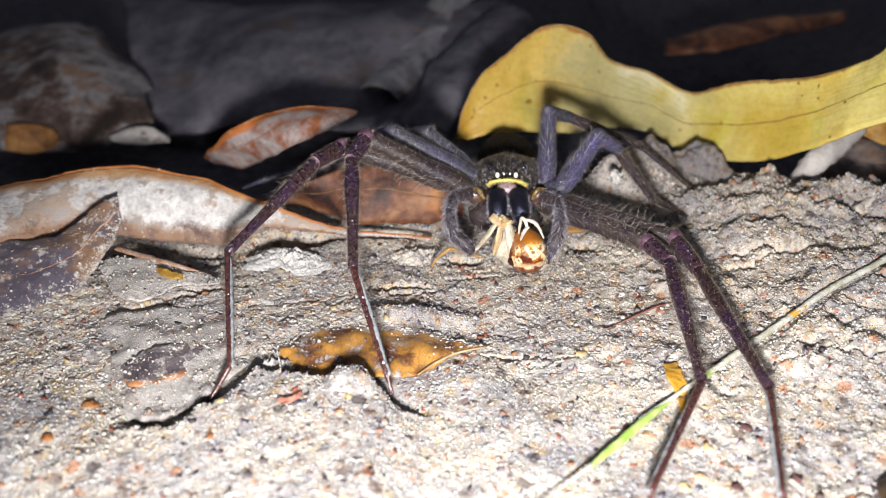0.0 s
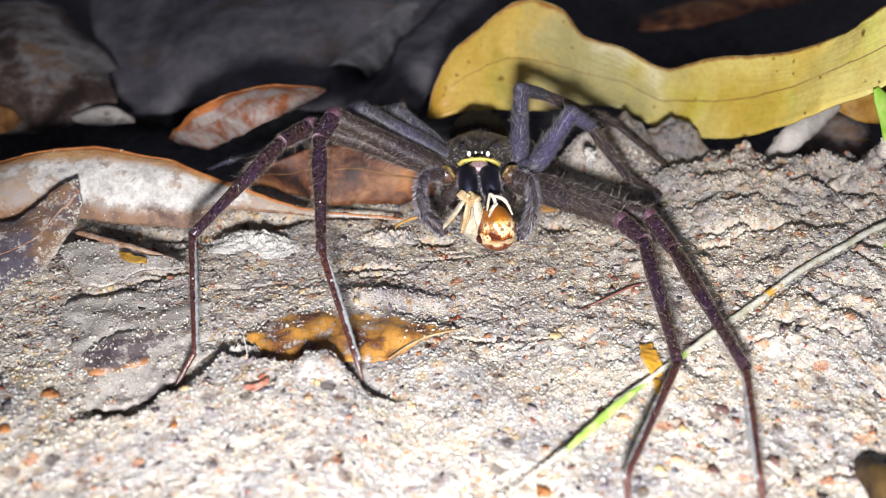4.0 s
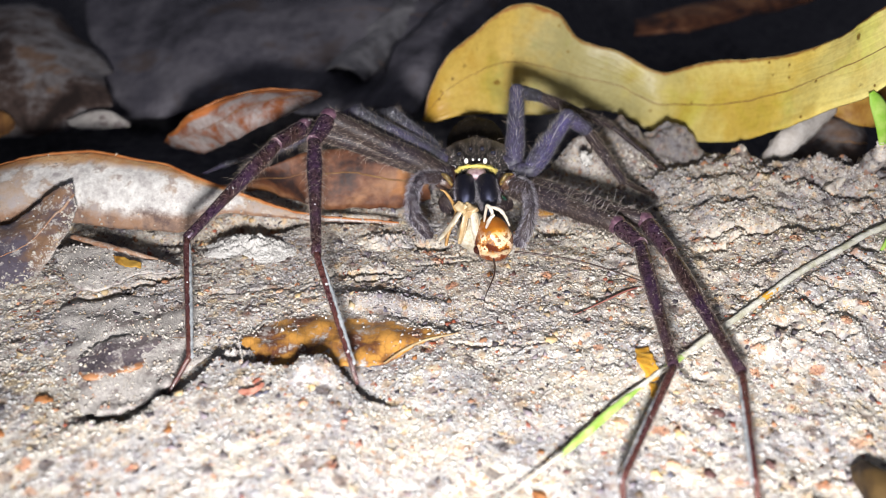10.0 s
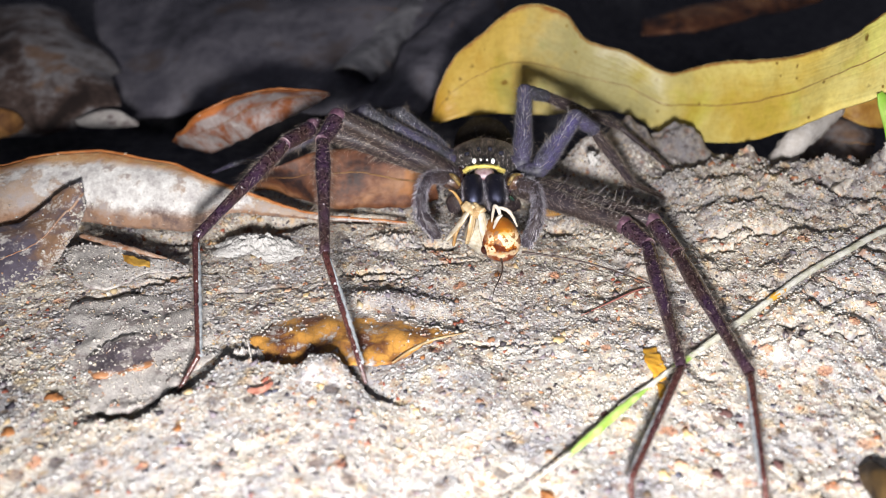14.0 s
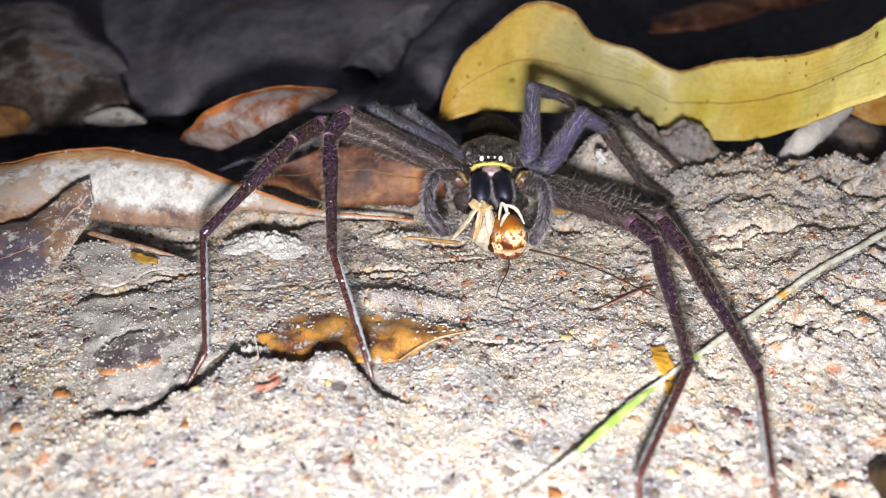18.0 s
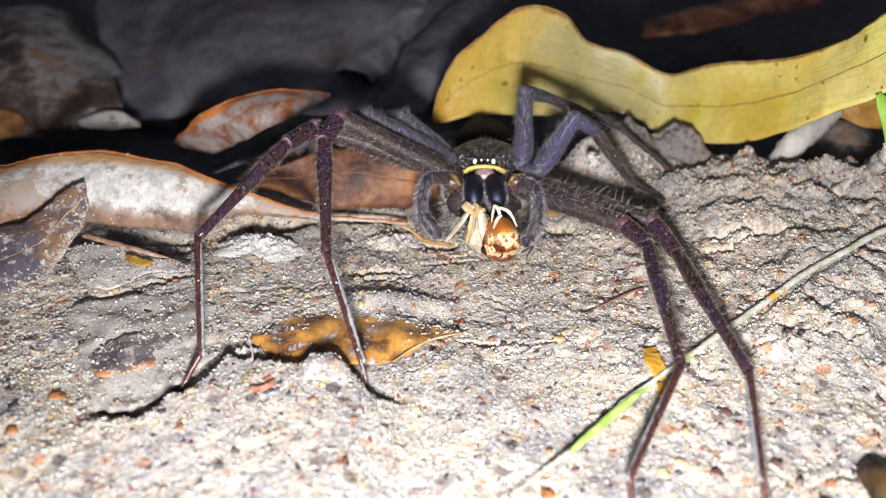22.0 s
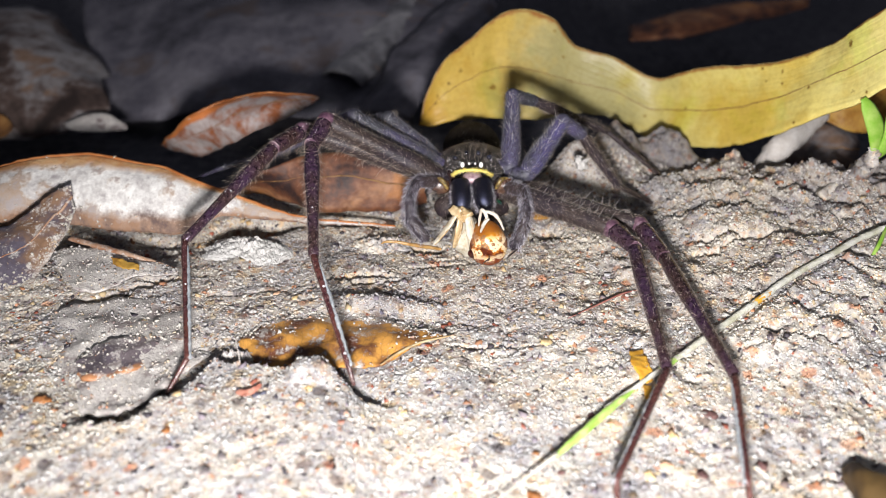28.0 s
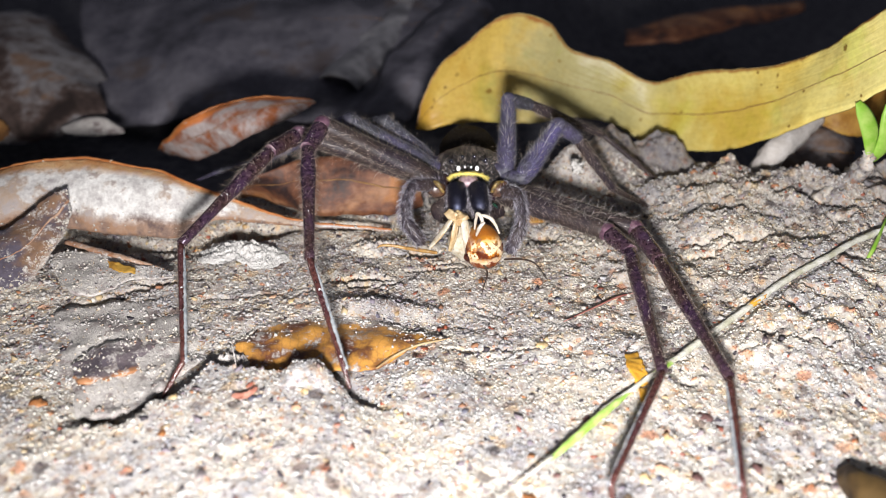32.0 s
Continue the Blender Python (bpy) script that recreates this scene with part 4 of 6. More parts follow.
    # the clumpy bank at the back, then the hollow behind
    bank = step(17, 38, x) * step(-6, 11, y)
    z = z + 2.6 * step(22, 46, x) * step(-42, -6, y)
    z = z + bank * (1.5 + 2.6 * fractal(x / 5, y / 4, 81, 5)) - step(20, 48, x) * 7 * step(15, 24, y)
    z = z - 7.5 * step(14, 46, y) + 7.0 * np.exp(-(((x - 21.5) / 4.5) ** 2 + ((y - 17.0) / 4.5) ** 2))
    z = z - 1.6 * step(-22, -40, x) * step(-14, 2, y)
    for mx, my, mz, rx, ry in MOUNDS:
        lump = np.exp(-(((x - mx) / rx) ** 2 + ((y - my) / ry) ** 2))
        z = np.where(lump > 0.02, np.maximum(z, z + (mz + 2.4 * fractal(x / 3, y / 3, 111, 3) - z) * np.clip(lump * 1.25, 0, 1)), z)
    for (ax, ay, az), (bx, by, bz) in zip(STEM, STEM[1:]):
        t = np.clip(((x - ax) * (bx - ax) + (y - ay) * (by - ay)) / ((bx - ax) ** 2 + (by - ay) ** 2), 0, 1)
        gap = np.hypot(x - ax - t * (bx - ax), y - ay - t * (by - ay))
        z = np.where(gap < 1.6, np.minimum(z, az + t * (bz - az) - 0.35 + 0.5 * step(0.7, 1.6, gap) + 3 * step(1.3, 1.6, gap)), z)
    far = np.hypot(x, y)
    return z + 14 * fractal(x / 90, y / 90, 91, 3) * step(90, 400, far)


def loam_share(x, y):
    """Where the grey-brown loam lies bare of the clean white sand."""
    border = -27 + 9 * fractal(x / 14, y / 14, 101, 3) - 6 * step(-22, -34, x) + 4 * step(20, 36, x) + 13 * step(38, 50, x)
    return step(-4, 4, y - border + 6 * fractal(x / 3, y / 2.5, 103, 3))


def dark_soil_share(x, y):
    """Where the ground turns dark: fully behind and around the patch of sand, partly on the right bank."""
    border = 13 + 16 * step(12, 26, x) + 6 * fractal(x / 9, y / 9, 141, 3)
    darkening = (0.24 + 0.30 * step(11, 19, y)) * step(-2, 9, y) * step(17, 28, x)
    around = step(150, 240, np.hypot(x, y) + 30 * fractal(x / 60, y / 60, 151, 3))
    return np.maximum(np.maximum(step(-2, 4, y - border), darkening), around)


def spread_axis(lo, hi, pitch, reach):
    inner = list(np.arange(lo, hi, pitch))
    grow, k, d = [], pitch, 0.0
    while d < reach:
        k *= 1.35
        d += k
        grow.append(d)
    return np.array([lo - g for g in grow[::-1]] + inner + [inner[-1] + g for g in grow])


def build_ground():
    xs, ys = spread_axis(-72, 74, 0.24, 3000), spread_axis(-60, 30, 0.23, 3000)
    gx, gy = np.meshgrid(xs, ys)
    gz = height(gx, gy)
    nx, ny = len(xs), len(ys)
    verts = np.stack([gx, gy, gz], -1).reshape(-1, 3) * MM
    i = np.arange(nx * ny).reshape(ny, nx)
    quads = np.stack([i[:-1, :-1], i[:-1, 1:], i[1:, 1:], i[1:, :-1]], -1).reshape(-1, 4)
    me = bpy.data.meshes.new("ground")
    me.vertices.add(len(verts))
    me.vertices.foreach_set("co", verts.ravel())
    me.loops.add(quads.size)
    me.loops.foreach_set("vertex_index", quads.ravel())
    me.polygons.add(len(quads))
    me.polygons.foreach_set("loop_start", np.arange(0, quads.size, 4))
    me.polygons.foreach_set("loop_total", np.full(len(quads), 4))
    me.polygons.foreach_set("use_smooth", np.ones(len(quads), bool))
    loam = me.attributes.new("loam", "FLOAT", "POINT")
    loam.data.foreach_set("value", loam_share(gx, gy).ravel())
    dark_soil = me.attributes.new("dark_soil", "FLOAT", "POINT")
    dark_soil.data.foreach_set("value", dark_soil_share(gx, gy).ravel())
    me.materials.append(M_SAND)
    me.update()
    return tagged(new("ground", me), "pale gritty sand with cracked crusts and coloured grains", "ground", kind="structure")


def on_soil(x, y, up=0.0):
    return (x, y, float(height(np.array([x]), np.array([y]))[0]) + up)


def ico():
    """An eight-sided grain."""
    v = np.array([(1, 0, 0), (-1, 0, 0), (0, 1, 0), (0, -1, 0), (0, 0, 1), (0, 0, -1)], float)
    f = np.array([(0, 2, 4), (2, 1, 4), (1, 3, 4), (3, 0, 4), (2, 0, 5), (1, 2, 5), (3, 1, 5), (0, 3, 5)])
    return v, f


def grain_mesh(name, at, r, rng, material, label):
    """Rounded grains of those radii at those places (mm), as one object."""
    count = len(at)
    v, f = ico()
    s = rng.uniform(0.55, 1.4, (count, 1, 3)) * r[:, None, None]
    jit = 1 + 0.7 * (rng.random((count, len(v), 1)) - 0.5)
    q = rng.normal(size=(count, 4))
    q /= np.linalg.norm(q, axis=1, keepdims=True)
    w, a, b, c = q.T
    turn = np.stack([1 - 2 * (b * b + c * c), 2 * (a * b - c * w), 2 * (a * c + b * w), 2 * (a * b + c * w), 1 - 2 * (a * a + c * c), 2 * (b * c - a * w),
                     2 * (a * c - b * w), 2 * (b * c + a * w), 1 - 2 * (a * a + b * b)], -1).reshape(count, 3, 3)
    p = np.einsum("kij,knj->kni", turn, v[None] * jit * s) + at[:, None, :]
    p = (p * MM).reshape(-1, 3)
    faces = (f[None] + (np.arange(count) * len(v))[:, None, None]).reshape(-1, 3)
    me = bpy.data.meshes.new(name)
    me.vertices.add(len(p))
    me.vertices.foreach_set("co", p.ravel())
    me.loops.add(faces.size)
    me.loops.foreach_set("vertex_index", faces.ravel())
    me.polygons.add(len(faces))
    me.polygons.foreach_set("loop_start", np.arange(0, faces.size, 3))
    me.polygons.foreach_set("loop_total", np.full(len(faces), 3))
    me.polygons.foreach_set("use_smooth", np.ones(len(faces), bool))
    me.materials.append(material)
    me.update()
    return tagged(new(name, me), label, "sand", kind="stuff")


def build_grains(name, count, seed, least, more, material, label, soil=None):
    """Loose sand grains strewn over the near soil."""
    rng = np.random.default_rng(seed)
    x = rng.uniform(-58, 62, count)
    y = -58 + 78 * rng.random(count) ** 1.25
    if soil is not None:
        keep = (loam_share(x, y) > 0.5) == soil
        x, y = x[keep], y[keep]
        count = len(x)
    r = least + more * rng.random(count) ** 4
    z = height(x, y) - r * (0.1 + 0.35 * rng.random(count) + 0.1 * step(-26, -44, y))
    return grain_mesh(name, np.stack([x, y, z], -1), r, rng, material, label)


build_ground()
build_grains("sand_grains", 105000, 4, 0.12, 0.22, M_GRAIN, "loose pale sand grains lying on the sand", False)
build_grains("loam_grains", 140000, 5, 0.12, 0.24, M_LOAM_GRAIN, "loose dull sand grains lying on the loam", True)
build_grains("grit", 9000, 8, 0.14, 0.42, M_GRIT, "coarse orange, grey and dark grit in the sand")


# ---- fallen leaves ----
GRIDS = {}


def leaf(name, top, bottom, material, label, bulge=(0, 0, 0), midrib=None, group="fallen leaves", rib_material=None, rim=None, keel=None, rib=0.14, **kw):
    at = np.array(bottom[len(bottom) // 2])
    ob = thing(name, tuple(at), label, "leaf", group)
    geo = sheet(top, bottom, bulge=bulge, **kw)
    part("blade", geo, material, ob)
    grid = GRIDS[name] = geo[3]
    if midrib is not None:
        line = [p + np.array((0, -0.17, 0.06)) for p in grid[:, int(midrib * (grid.shape[1] - 1))]]
        part("midrib", tube(line, (rib * 0.3, rib * 0.35, rib * 0.5, rib * 0.4, rib * 0.7, rib, rib), len(line), 6), rib_material or M_RIB, ob, "thin brown midrib")
    if keel:
        part("stalk", tube(keel, (0.08, 0.15, 0.15, 0.1), 20, 6, 0.2), M_HONEY, ob, "pale tan stalk")
    if rim:
        k = 0.4 if rim is M_RIB_EDGE else 1.0
        part("rim", tube([p + np.array((0, -0.05, 0.05)) for p in grid[:, 0]], (0.14 * k, 0.24 * k, 0.26 * k, 0.24 * k, 0.18 * k), len(grid), 6, 0.1), rim, ob, "thickened leaf rim")
    return ob


leaf("yellow_leaf",
     [(-2.2, 26.3, 7.5), (-1.0, 28.4, 11.9), (1.6, 30.6, 15.7), (6.9, 33.7, 19.6), (11.1, 35.9, 22.1), (15.1, 36.9, 22.5), (19.7, 38.0, 20.5), (23.2, 39.1, 16.0), (29.6, 38.1, 13.9), (36.9, 35.9, 11.4), (41.2, 32.2, 14.0), (48.3, 26.9, 16.2), (53.6, 21.0, 19.5), (56.8, 16.0, 23.2), (58.6, 10.0, 28.2), (61.8, 0.0, 35.7)],
     [(-2.3, 26.3, 7.1), (-0.6, 26.8, 6.8), (2.1, 27.4, 7.2), (5.2, 28.4, 7.1), (8.9, 29.5, 6.8), (12.6, 30.0, 6.2), (16.7, 30.6, 5.9), (22.9, 32.7, 6.5), (29.5, 32.7, 5.5), (36.0, 31.8, 2.2), (41.5, 27.5, 2.8), (46.4, 23.0, 4.7), (50.3, 17.9, 8.3), (53.1, 13.0, 11.8), (56.4, 9.0, 15.7), (62.2, -4.0, 26.6)],
     M_YELLOW, "yellow eucalyptus leaf, curled, speckled brown, leaning on the soil", (0, 2.0, 0.5), 0.6, rib=0.13, rim=M_RIB_EDGE, nu=110, nv=18, crinkle=0.5, scale=0.12, thick=0.3)
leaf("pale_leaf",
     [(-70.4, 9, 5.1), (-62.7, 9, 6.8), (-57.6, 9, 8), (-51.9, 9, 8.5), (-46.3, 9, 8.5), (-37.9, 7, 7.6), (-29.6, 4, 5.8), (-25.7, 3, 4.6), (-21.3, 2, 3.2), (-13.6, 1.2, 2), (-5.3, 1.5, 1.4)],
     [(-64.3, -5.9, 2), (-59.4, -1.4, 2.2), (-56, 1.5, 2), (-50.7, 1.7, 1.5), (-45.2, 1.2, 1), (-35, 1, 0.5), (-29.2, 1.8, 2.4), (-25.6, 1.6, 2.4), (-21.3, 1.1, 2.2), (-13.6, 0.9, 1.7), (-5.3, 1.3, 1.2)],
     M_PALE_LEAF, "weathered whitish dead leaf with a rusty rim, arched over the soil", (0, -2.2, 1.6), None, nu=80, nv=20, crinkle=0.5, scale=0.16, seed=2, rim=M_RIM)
leaf("red_leaf",
     [(-45.6, 32.2, 1), (-38.3, 24, 8.5), (-33.4, 25, 10.7), (-26.2, 25, 12.5), (-18, 25, 11.7)],
     [(-44.1, 30.7, 1), (-37.4, 27.7, 1), (-28, 18, 8), (-22, 19, 10.7), (-17.7, 24, 11.8)],
     M_RED_LEAF, "red-brown dead leaf mottled white, curled up at its tip", (0, -1.0, 0.8), 0.5, rib=0.1, rim=M_RIM, nu=50, crinkle=0.5, scale=0.2, seed=3)
leaf("rust_leaf",
     [(-33.9, 13.9, 1), (-26.5, 8, 5.3), (-19.3, 10, 8.2), (-11.4, 11, 8.3), (-1.7, 9, 4.9)],
     [(-31.9, 12, 0.5), (-26.1, 12.9, 1), (-17.9, 7.6, 1), (-9.8, 7.5, 0.6), (-0.9, 10.6, 0.6)],
     M_RUST_LEAF, "rust-brown dead leaf lying under the raised legs", (0, -0.6, 0.8), 0.5, rib=0.12, nu=50, crinkle=0.5, scale=0.2, seed=4)
leaf("tan_leaf",
     [(-22, -24.2, -0.4), (-20.1, -20.8, -0.5), (-16.7, -18.8, -0.6), (-12, -18.6, -0.6), (-5.2, -19.9, -0.5), (-1.8, -22.5, -0.3), (1.6, -24.5, 0.1)],
     [(-21.4, -26.5, 0.2), (-19.2, -30.2, 0.1), (-15.1, -30.9, -0), (-10.8, -31.1, -0), (-6.5, -31.2, 0.2), (-2.6, -27.7, 0.5), (1.6, -24.5, 0.1)],
     M_TAN_LEAF, "tan dead leaf half buried behind a ledge of sand", (0, 0, 1.0), None, nu=60, nv=20, crinkle=0.5, scale=0.35, seed=5, ragged=0.12, keel=[(-5.4, -30.8, 0.5), (-3.5, -28.7, 0.7), (-1.1, -26.5, 0.6), (2.2, -24.7, 0.3)])
leaf("dark_leaf",
     [(-63.9, -4.6, 3.0), (-57.3, -4.0, 3.7), (-53.1, -1.5, 5.4), (-50.0, 0.0, 7.2), (-48.5, 1.0, 7.8)],
     [(-57.5, -20.0, -1.2), (-53.5, -17.0, -1.2), (-51.0, -12.5, -1.0), (-49.0, -5.5, 2.2), (-48.3, -0.8, 4.4)],
     M_PURPLE_LEAF, "dark purple-grey wet leaf dusted with sand", (0, 0, 1.2), 0.5, rib=0.2, rib_material=M_TWIG_SANDY, nu=50, nv=30, crinkle=0.45, scale=0.3, seed=6)
leaf("sandy_leaf_flake",
     [(-48.3, -19.8, -0.6), (-43, -17.4, -0.1), (-36.6, -15.6, 0), (-30.1, -17, 0), (-23.8, -21.3, -0.5)],
     [(-42.8, -37.2, -1.6), (-36.6, -39.3, -0.3), (-31.8, -40.1, 0.6), (-27.9, -35.7, 0.4), (-24.1, -27.3, -0)],
     M_FLAKE, "grey flat leaf crusted with sand on the ground", (0, 0, 0.5), 0.5, rib=0.1, nu=60, nv=30, crinkle=0.7, scale=0.3, seed=7, ragged=0.12)
leaf("grey_leaf_flake",
     [(-49.9, -5.7, 0.6), (-47.4, -5.5, 1.6), (-42.5, -6.9, 1.8), (-37.4, -9.5, 1.8), (-32, -11, 1.4)],
     [(-49.3, -6.9, 0.4), (-43.6, -16, 1.2), (-39.9, -15.6, 1.2), (-36.6, -12.6, 1.3), (-31.7, -12.4, 1.2)],
     M_FLAKE, "grey brittle leaf flake lifted off the soil", (0, 0, 0.3), None, nu=50, nv=24, crinkle=0.45, scale=0.35, seed=27, ragged=0.3)
leaf("orange_leaf_piece",
     [(12.4, 6.7, 0.8), (14.4, 6.6, 1.2), (16.7, 7, 1)],
     [(12.3, 5.9, 0.5), (14.3, 5.1, 0.6), (16.5, 5.5, 0.6)],
     M_YELLOW_DARK, "orange scrap of leaf beneath a leg", (0, 0, 0.2), None, nu=14, nv=6, crinkle=0.2, seed=28)
leaf("torn_leaf_scrap",
     [(-37.5, -33, 0.5), (-35.5, -34.5, 0.7), (-32.1, -33.4, 0.8), (-29.7, -27.5, 0.4)],
     [(-38.4, -30.7, 0.5), (-37.4, -27.9, 0.8), (-34.4, -26.2, 0.9), (-30.4, -24.8, 0.4)],
     M_SCRAP, "small dark leaf scrap with a rusty edge on the sand", (0, 0, 0.5), None, nu=36, nv=16, crinkle=0.5, scale=0.45, seed=8, ragged=0.2)
leaf("shaded_brown_leaf",
     [(59.9, 40, 0.2), (63.1, 38, 3), (67, 36, 3.7), (71.2, 34, 2.4)],
     [(54.9, 26, -1.7), (58.4, 24, -2.3), (61.9, 22, -1), (67.1, 22, -0)],
     M_BROWN_LEAF, "dull brown dead leaf behind the bleached stick", (0, -0.6, 0.8), 0.5, nu=30, crinkle=0.7, scale=0.2, seed=19)
leaf("amber_leaf",
     [(63.9, 32, 7.6), (67, 30, 11.1), (70.7, 26, 15.1), (76.6, 22, 18.1)],
     [(63.4, 30, 6.4), (67.5, 28, 5), (71.6, 24, 7.2), (77.5, 20, 10.9)],
     M_YELLOW_DARK, "amber-yellow dead leaf beneath the curled yellow one", (0, 0, 0.4), None, nu=24, crinkle=0.4, seed=9)
leaf("broad_grey_leaf",
     [(-94.9, 140, 7.6), (-77.2, 130, 6.8), (-55.3, 118, 7.4), (-34, 118, 8.6), (-12, 118, 9.5), (8, 112, 9.0)],
     [(-67.9, 66, -6.9), (-54.7, 60, -5.9), (-41.2, 56, -1.1), (-27.7, 52, -0.2), (-15, 50, -0.6), (-4, 58, 0.0)],
     M_GREY_LEAF, "broad grey dead leaf lying in the dark litter", (0, 0, 5), 0.5, nu=40, crinkle=2.0, scale=0.05, seed=10, thick=0.4)
leaf("curled_brown_leaf",
     [(-108.7, 95, 7.1), (-94.3, 92, 9.6), (-85.1, 90, 8.8), (-75.6, 82, 5.4), (-66.7, 70, 0.6)],
     [(-89.9, 48, -4.1), (-81.5, 48, -4.1), (-75.1, 48, -3.2), (-67.4, 48, -1.4), (-61.2, 52, -0.1)],
     M_BROWN_LEAF, "brown curled dead leaf in the dark litter", (0, -4, 4), 0.5, nu=40, crinkle=2.0, scale=0.06, seed=11, thick=0.4)
leaf("slim_grey_leaf",
     [(-21.7, 62, 3.6), (-17.8, 75, 6), (-13.2, 95, 7.9), (-9.1, 120, 11.4)],
     [(-13.3, 58, 3.2), (-9.6, 70, 5.1), (-4.4, 92, 7.4), (0.5, 118, 10.4)],
     M_SLIM_LEAF, "slim grey dead leaf standing out of the litter", (0, -2, 2), 0.5, nu=30, crinkle=1.2, scale=0.08, seed=12, thick=0.4)
leaf("fallen_brown_leaf",
     [(45.3, 105, 1.3), (58, 110, 3.3), (72.9, 112, 5.4), (88.6, 112, 7.4)],
     [(42.5, 90, 2.8), (54, 92, 3.2), (69.1, 98, 4.4), (86.4, 105, 6.4)],
     M_RUST_LEAF, "brown dead leaf far back in the dark litter", (0, 0, 2), 0.5, nu=24, crinkle=1.0, scale=0.08, seed=13, thick=0.4)
leaf("mottled_leaf",
     [(-15.1, 52, -0.3), (-10.2, 62, 5.2), (-2.9, 80, 8.1), (6.8, 100, 11.7)],
     [(-4.4, 45, 1.2), (-0.4, 52, 4), (6.1, 66, 7.3), (13.6, 85, 11.5)],
     M_GREY_LEAF, "mottled grey-brown dead leaf behind the yellow one", (0, -2, 2), 0.5, nu=30, crinkle=1.5, scale=0.07, seed=14, thick=0.4)
leaf("green_leaf",
     [(-79.9, 118.0, 6.2), (-77.0, 120.0, 6.3), (-73.3, 120.0, 5.2)],
     [(-77.5, 112.0, 5.4), (-74.8, 112.0, 3.8), (-72.0, 114.0, 4.7)],
     M_GREEN, "green leaf far back in the dark litter", (0, 0, 1.0), 0.5, nu=20, crinkle=0.6, scale=0.1, seed=18, thick=0.4)
leaf("pale_leaf_chip",
     [(-66.2, 45, -0.1), (-62.2, 46, 1.4), (-58.6, 46, 1.4), (-55, 45, -0.4)],
     [(-65.7, 44, -0.4), (-61.5, 43, -0.7), (-58, 43, -0.7), (-54.8, 44, -0.7)],
     M_FLAKE, "pale chip of dead leaf in the litter", (0, 0, 0.6), None, nu=16, crinkle=0.4, seed=15)
leaf("orange_leaf_scrap",
     [(-87.5, 50, 0.7), (-82.3, 50, 0.7), (-79.4, 50, -0.4), (-77, 48, -1.5)],
     [(-86.7, 46, -3.3), (-81.6, 46, -3.6), (-78.6, 46, -3.1), (-76.4, 46, -1.7)],
     M_AMBER_LITTER, "orange scrap of dead leaf in the litter", (0, 0, 0.6), None, nu=16, crinkle=0.4, seed=16)
leaf("brown_leaf_tip",
     [(38.5, -47.5, 0.4), (39.3, -47.8, 1.4), (40.7, -49.8, 1.8), (44.2, -51.4, 1)],
     [(38.5, -48.2, 0.2), (38, -52.3, 0.8), (38.7, -55.3, 0.8), (41.9, -56.9, 0.4)],
     M_DARK_TIP, "dark brown leaf tip standing out of the sand", (0, 0, 0.8), None, nu=24, crinkle=0.4, seed=17)


def dust(grid, count, seed, share, label):
    """Sand grains strewn over a blade; share(v) is how likely a grain lies at the share v of its width (0 at its upper edge)."""
    rng = np.random.default_rng(seed)
    nu, nv = grid.shape[:2]
    clump = rng.random((12, 8))
    u, v, toss = rng.random(count), rng.random(count), rng.random(count)
    keep = toss < share(v) * (0.35 + 1.1 * clump[(u * 11.99).astype(int), (v * 7.99).astype(int)])
    a, b = u[keep] * (nu - 1.001), v[keep] * (nv - 1.001)
    i, j = a.astype(int), b.astype(int)
    fa, fb = (a - i)[:, None], (b - j)[:, None]
    p = (grid[i, j] * (1 - fa) + grid[i + 1, j] * fa) * (1 - fb) + (grid[i, j + 1] * (1 - fa) + grid[i + 1, j + 1] * fa) * fb
    du, dv = grid[i + 1, j] - grid[i, j], grid[i, j + 1] - grid[i, j]
    n = np.cross(du, dv)
    n /= np.linalg.norm(n, axis=1, keepdims=True) + 1e-9
    n *= np.sign(n[:, 2:3] - n[:, 1:2] + 1e-9)
    r = 0.08 + 0.18 * rng.random(len(p)) ** 3
    return grain_mesh("sand_dusting", p + n * (0.14 + 0.3 * r[:, None]), r, rng, M_LOAM_GRAIN, label)


dust(GRIDS["dark_leaf"], 2600, 31, lambda v: 0.05 + 0.6 * step(0.6, 1.0, v), "sand grains strewn over the dark wet leaf")
dust(GRIDS["sandy_leaf_flake"], 3600, 32, lambda v: 0.45 + 0 * v, "sand grains strewn over the flat grey leaf")
dust(GRIDS["grey_leaf_flake"], 1100, 33, lambda v: 0.55 + 0 * v, "sand grains strewn over the brittle leaf flake")
dust(GRIDS["torn_leaf_scrap"], 450, 34, lambda v: 0.15 + 0.5 * step(0.6, 1.0, v), "sand grains strewn over the torn leaf scrap")
dust(GRIDS["tan_leaf"], 3200, 35, lambda v: 0.06 + 0.8 * step(0.3, 0.0, v), "sand grains strewn over the tan leaf")
dust(GRIDS["pale_leaf"], 1400, 36, lambda v: 0.04 + 0.3 * step(0.6, 1.0, v), "sand grains clinging to the pale leaf")


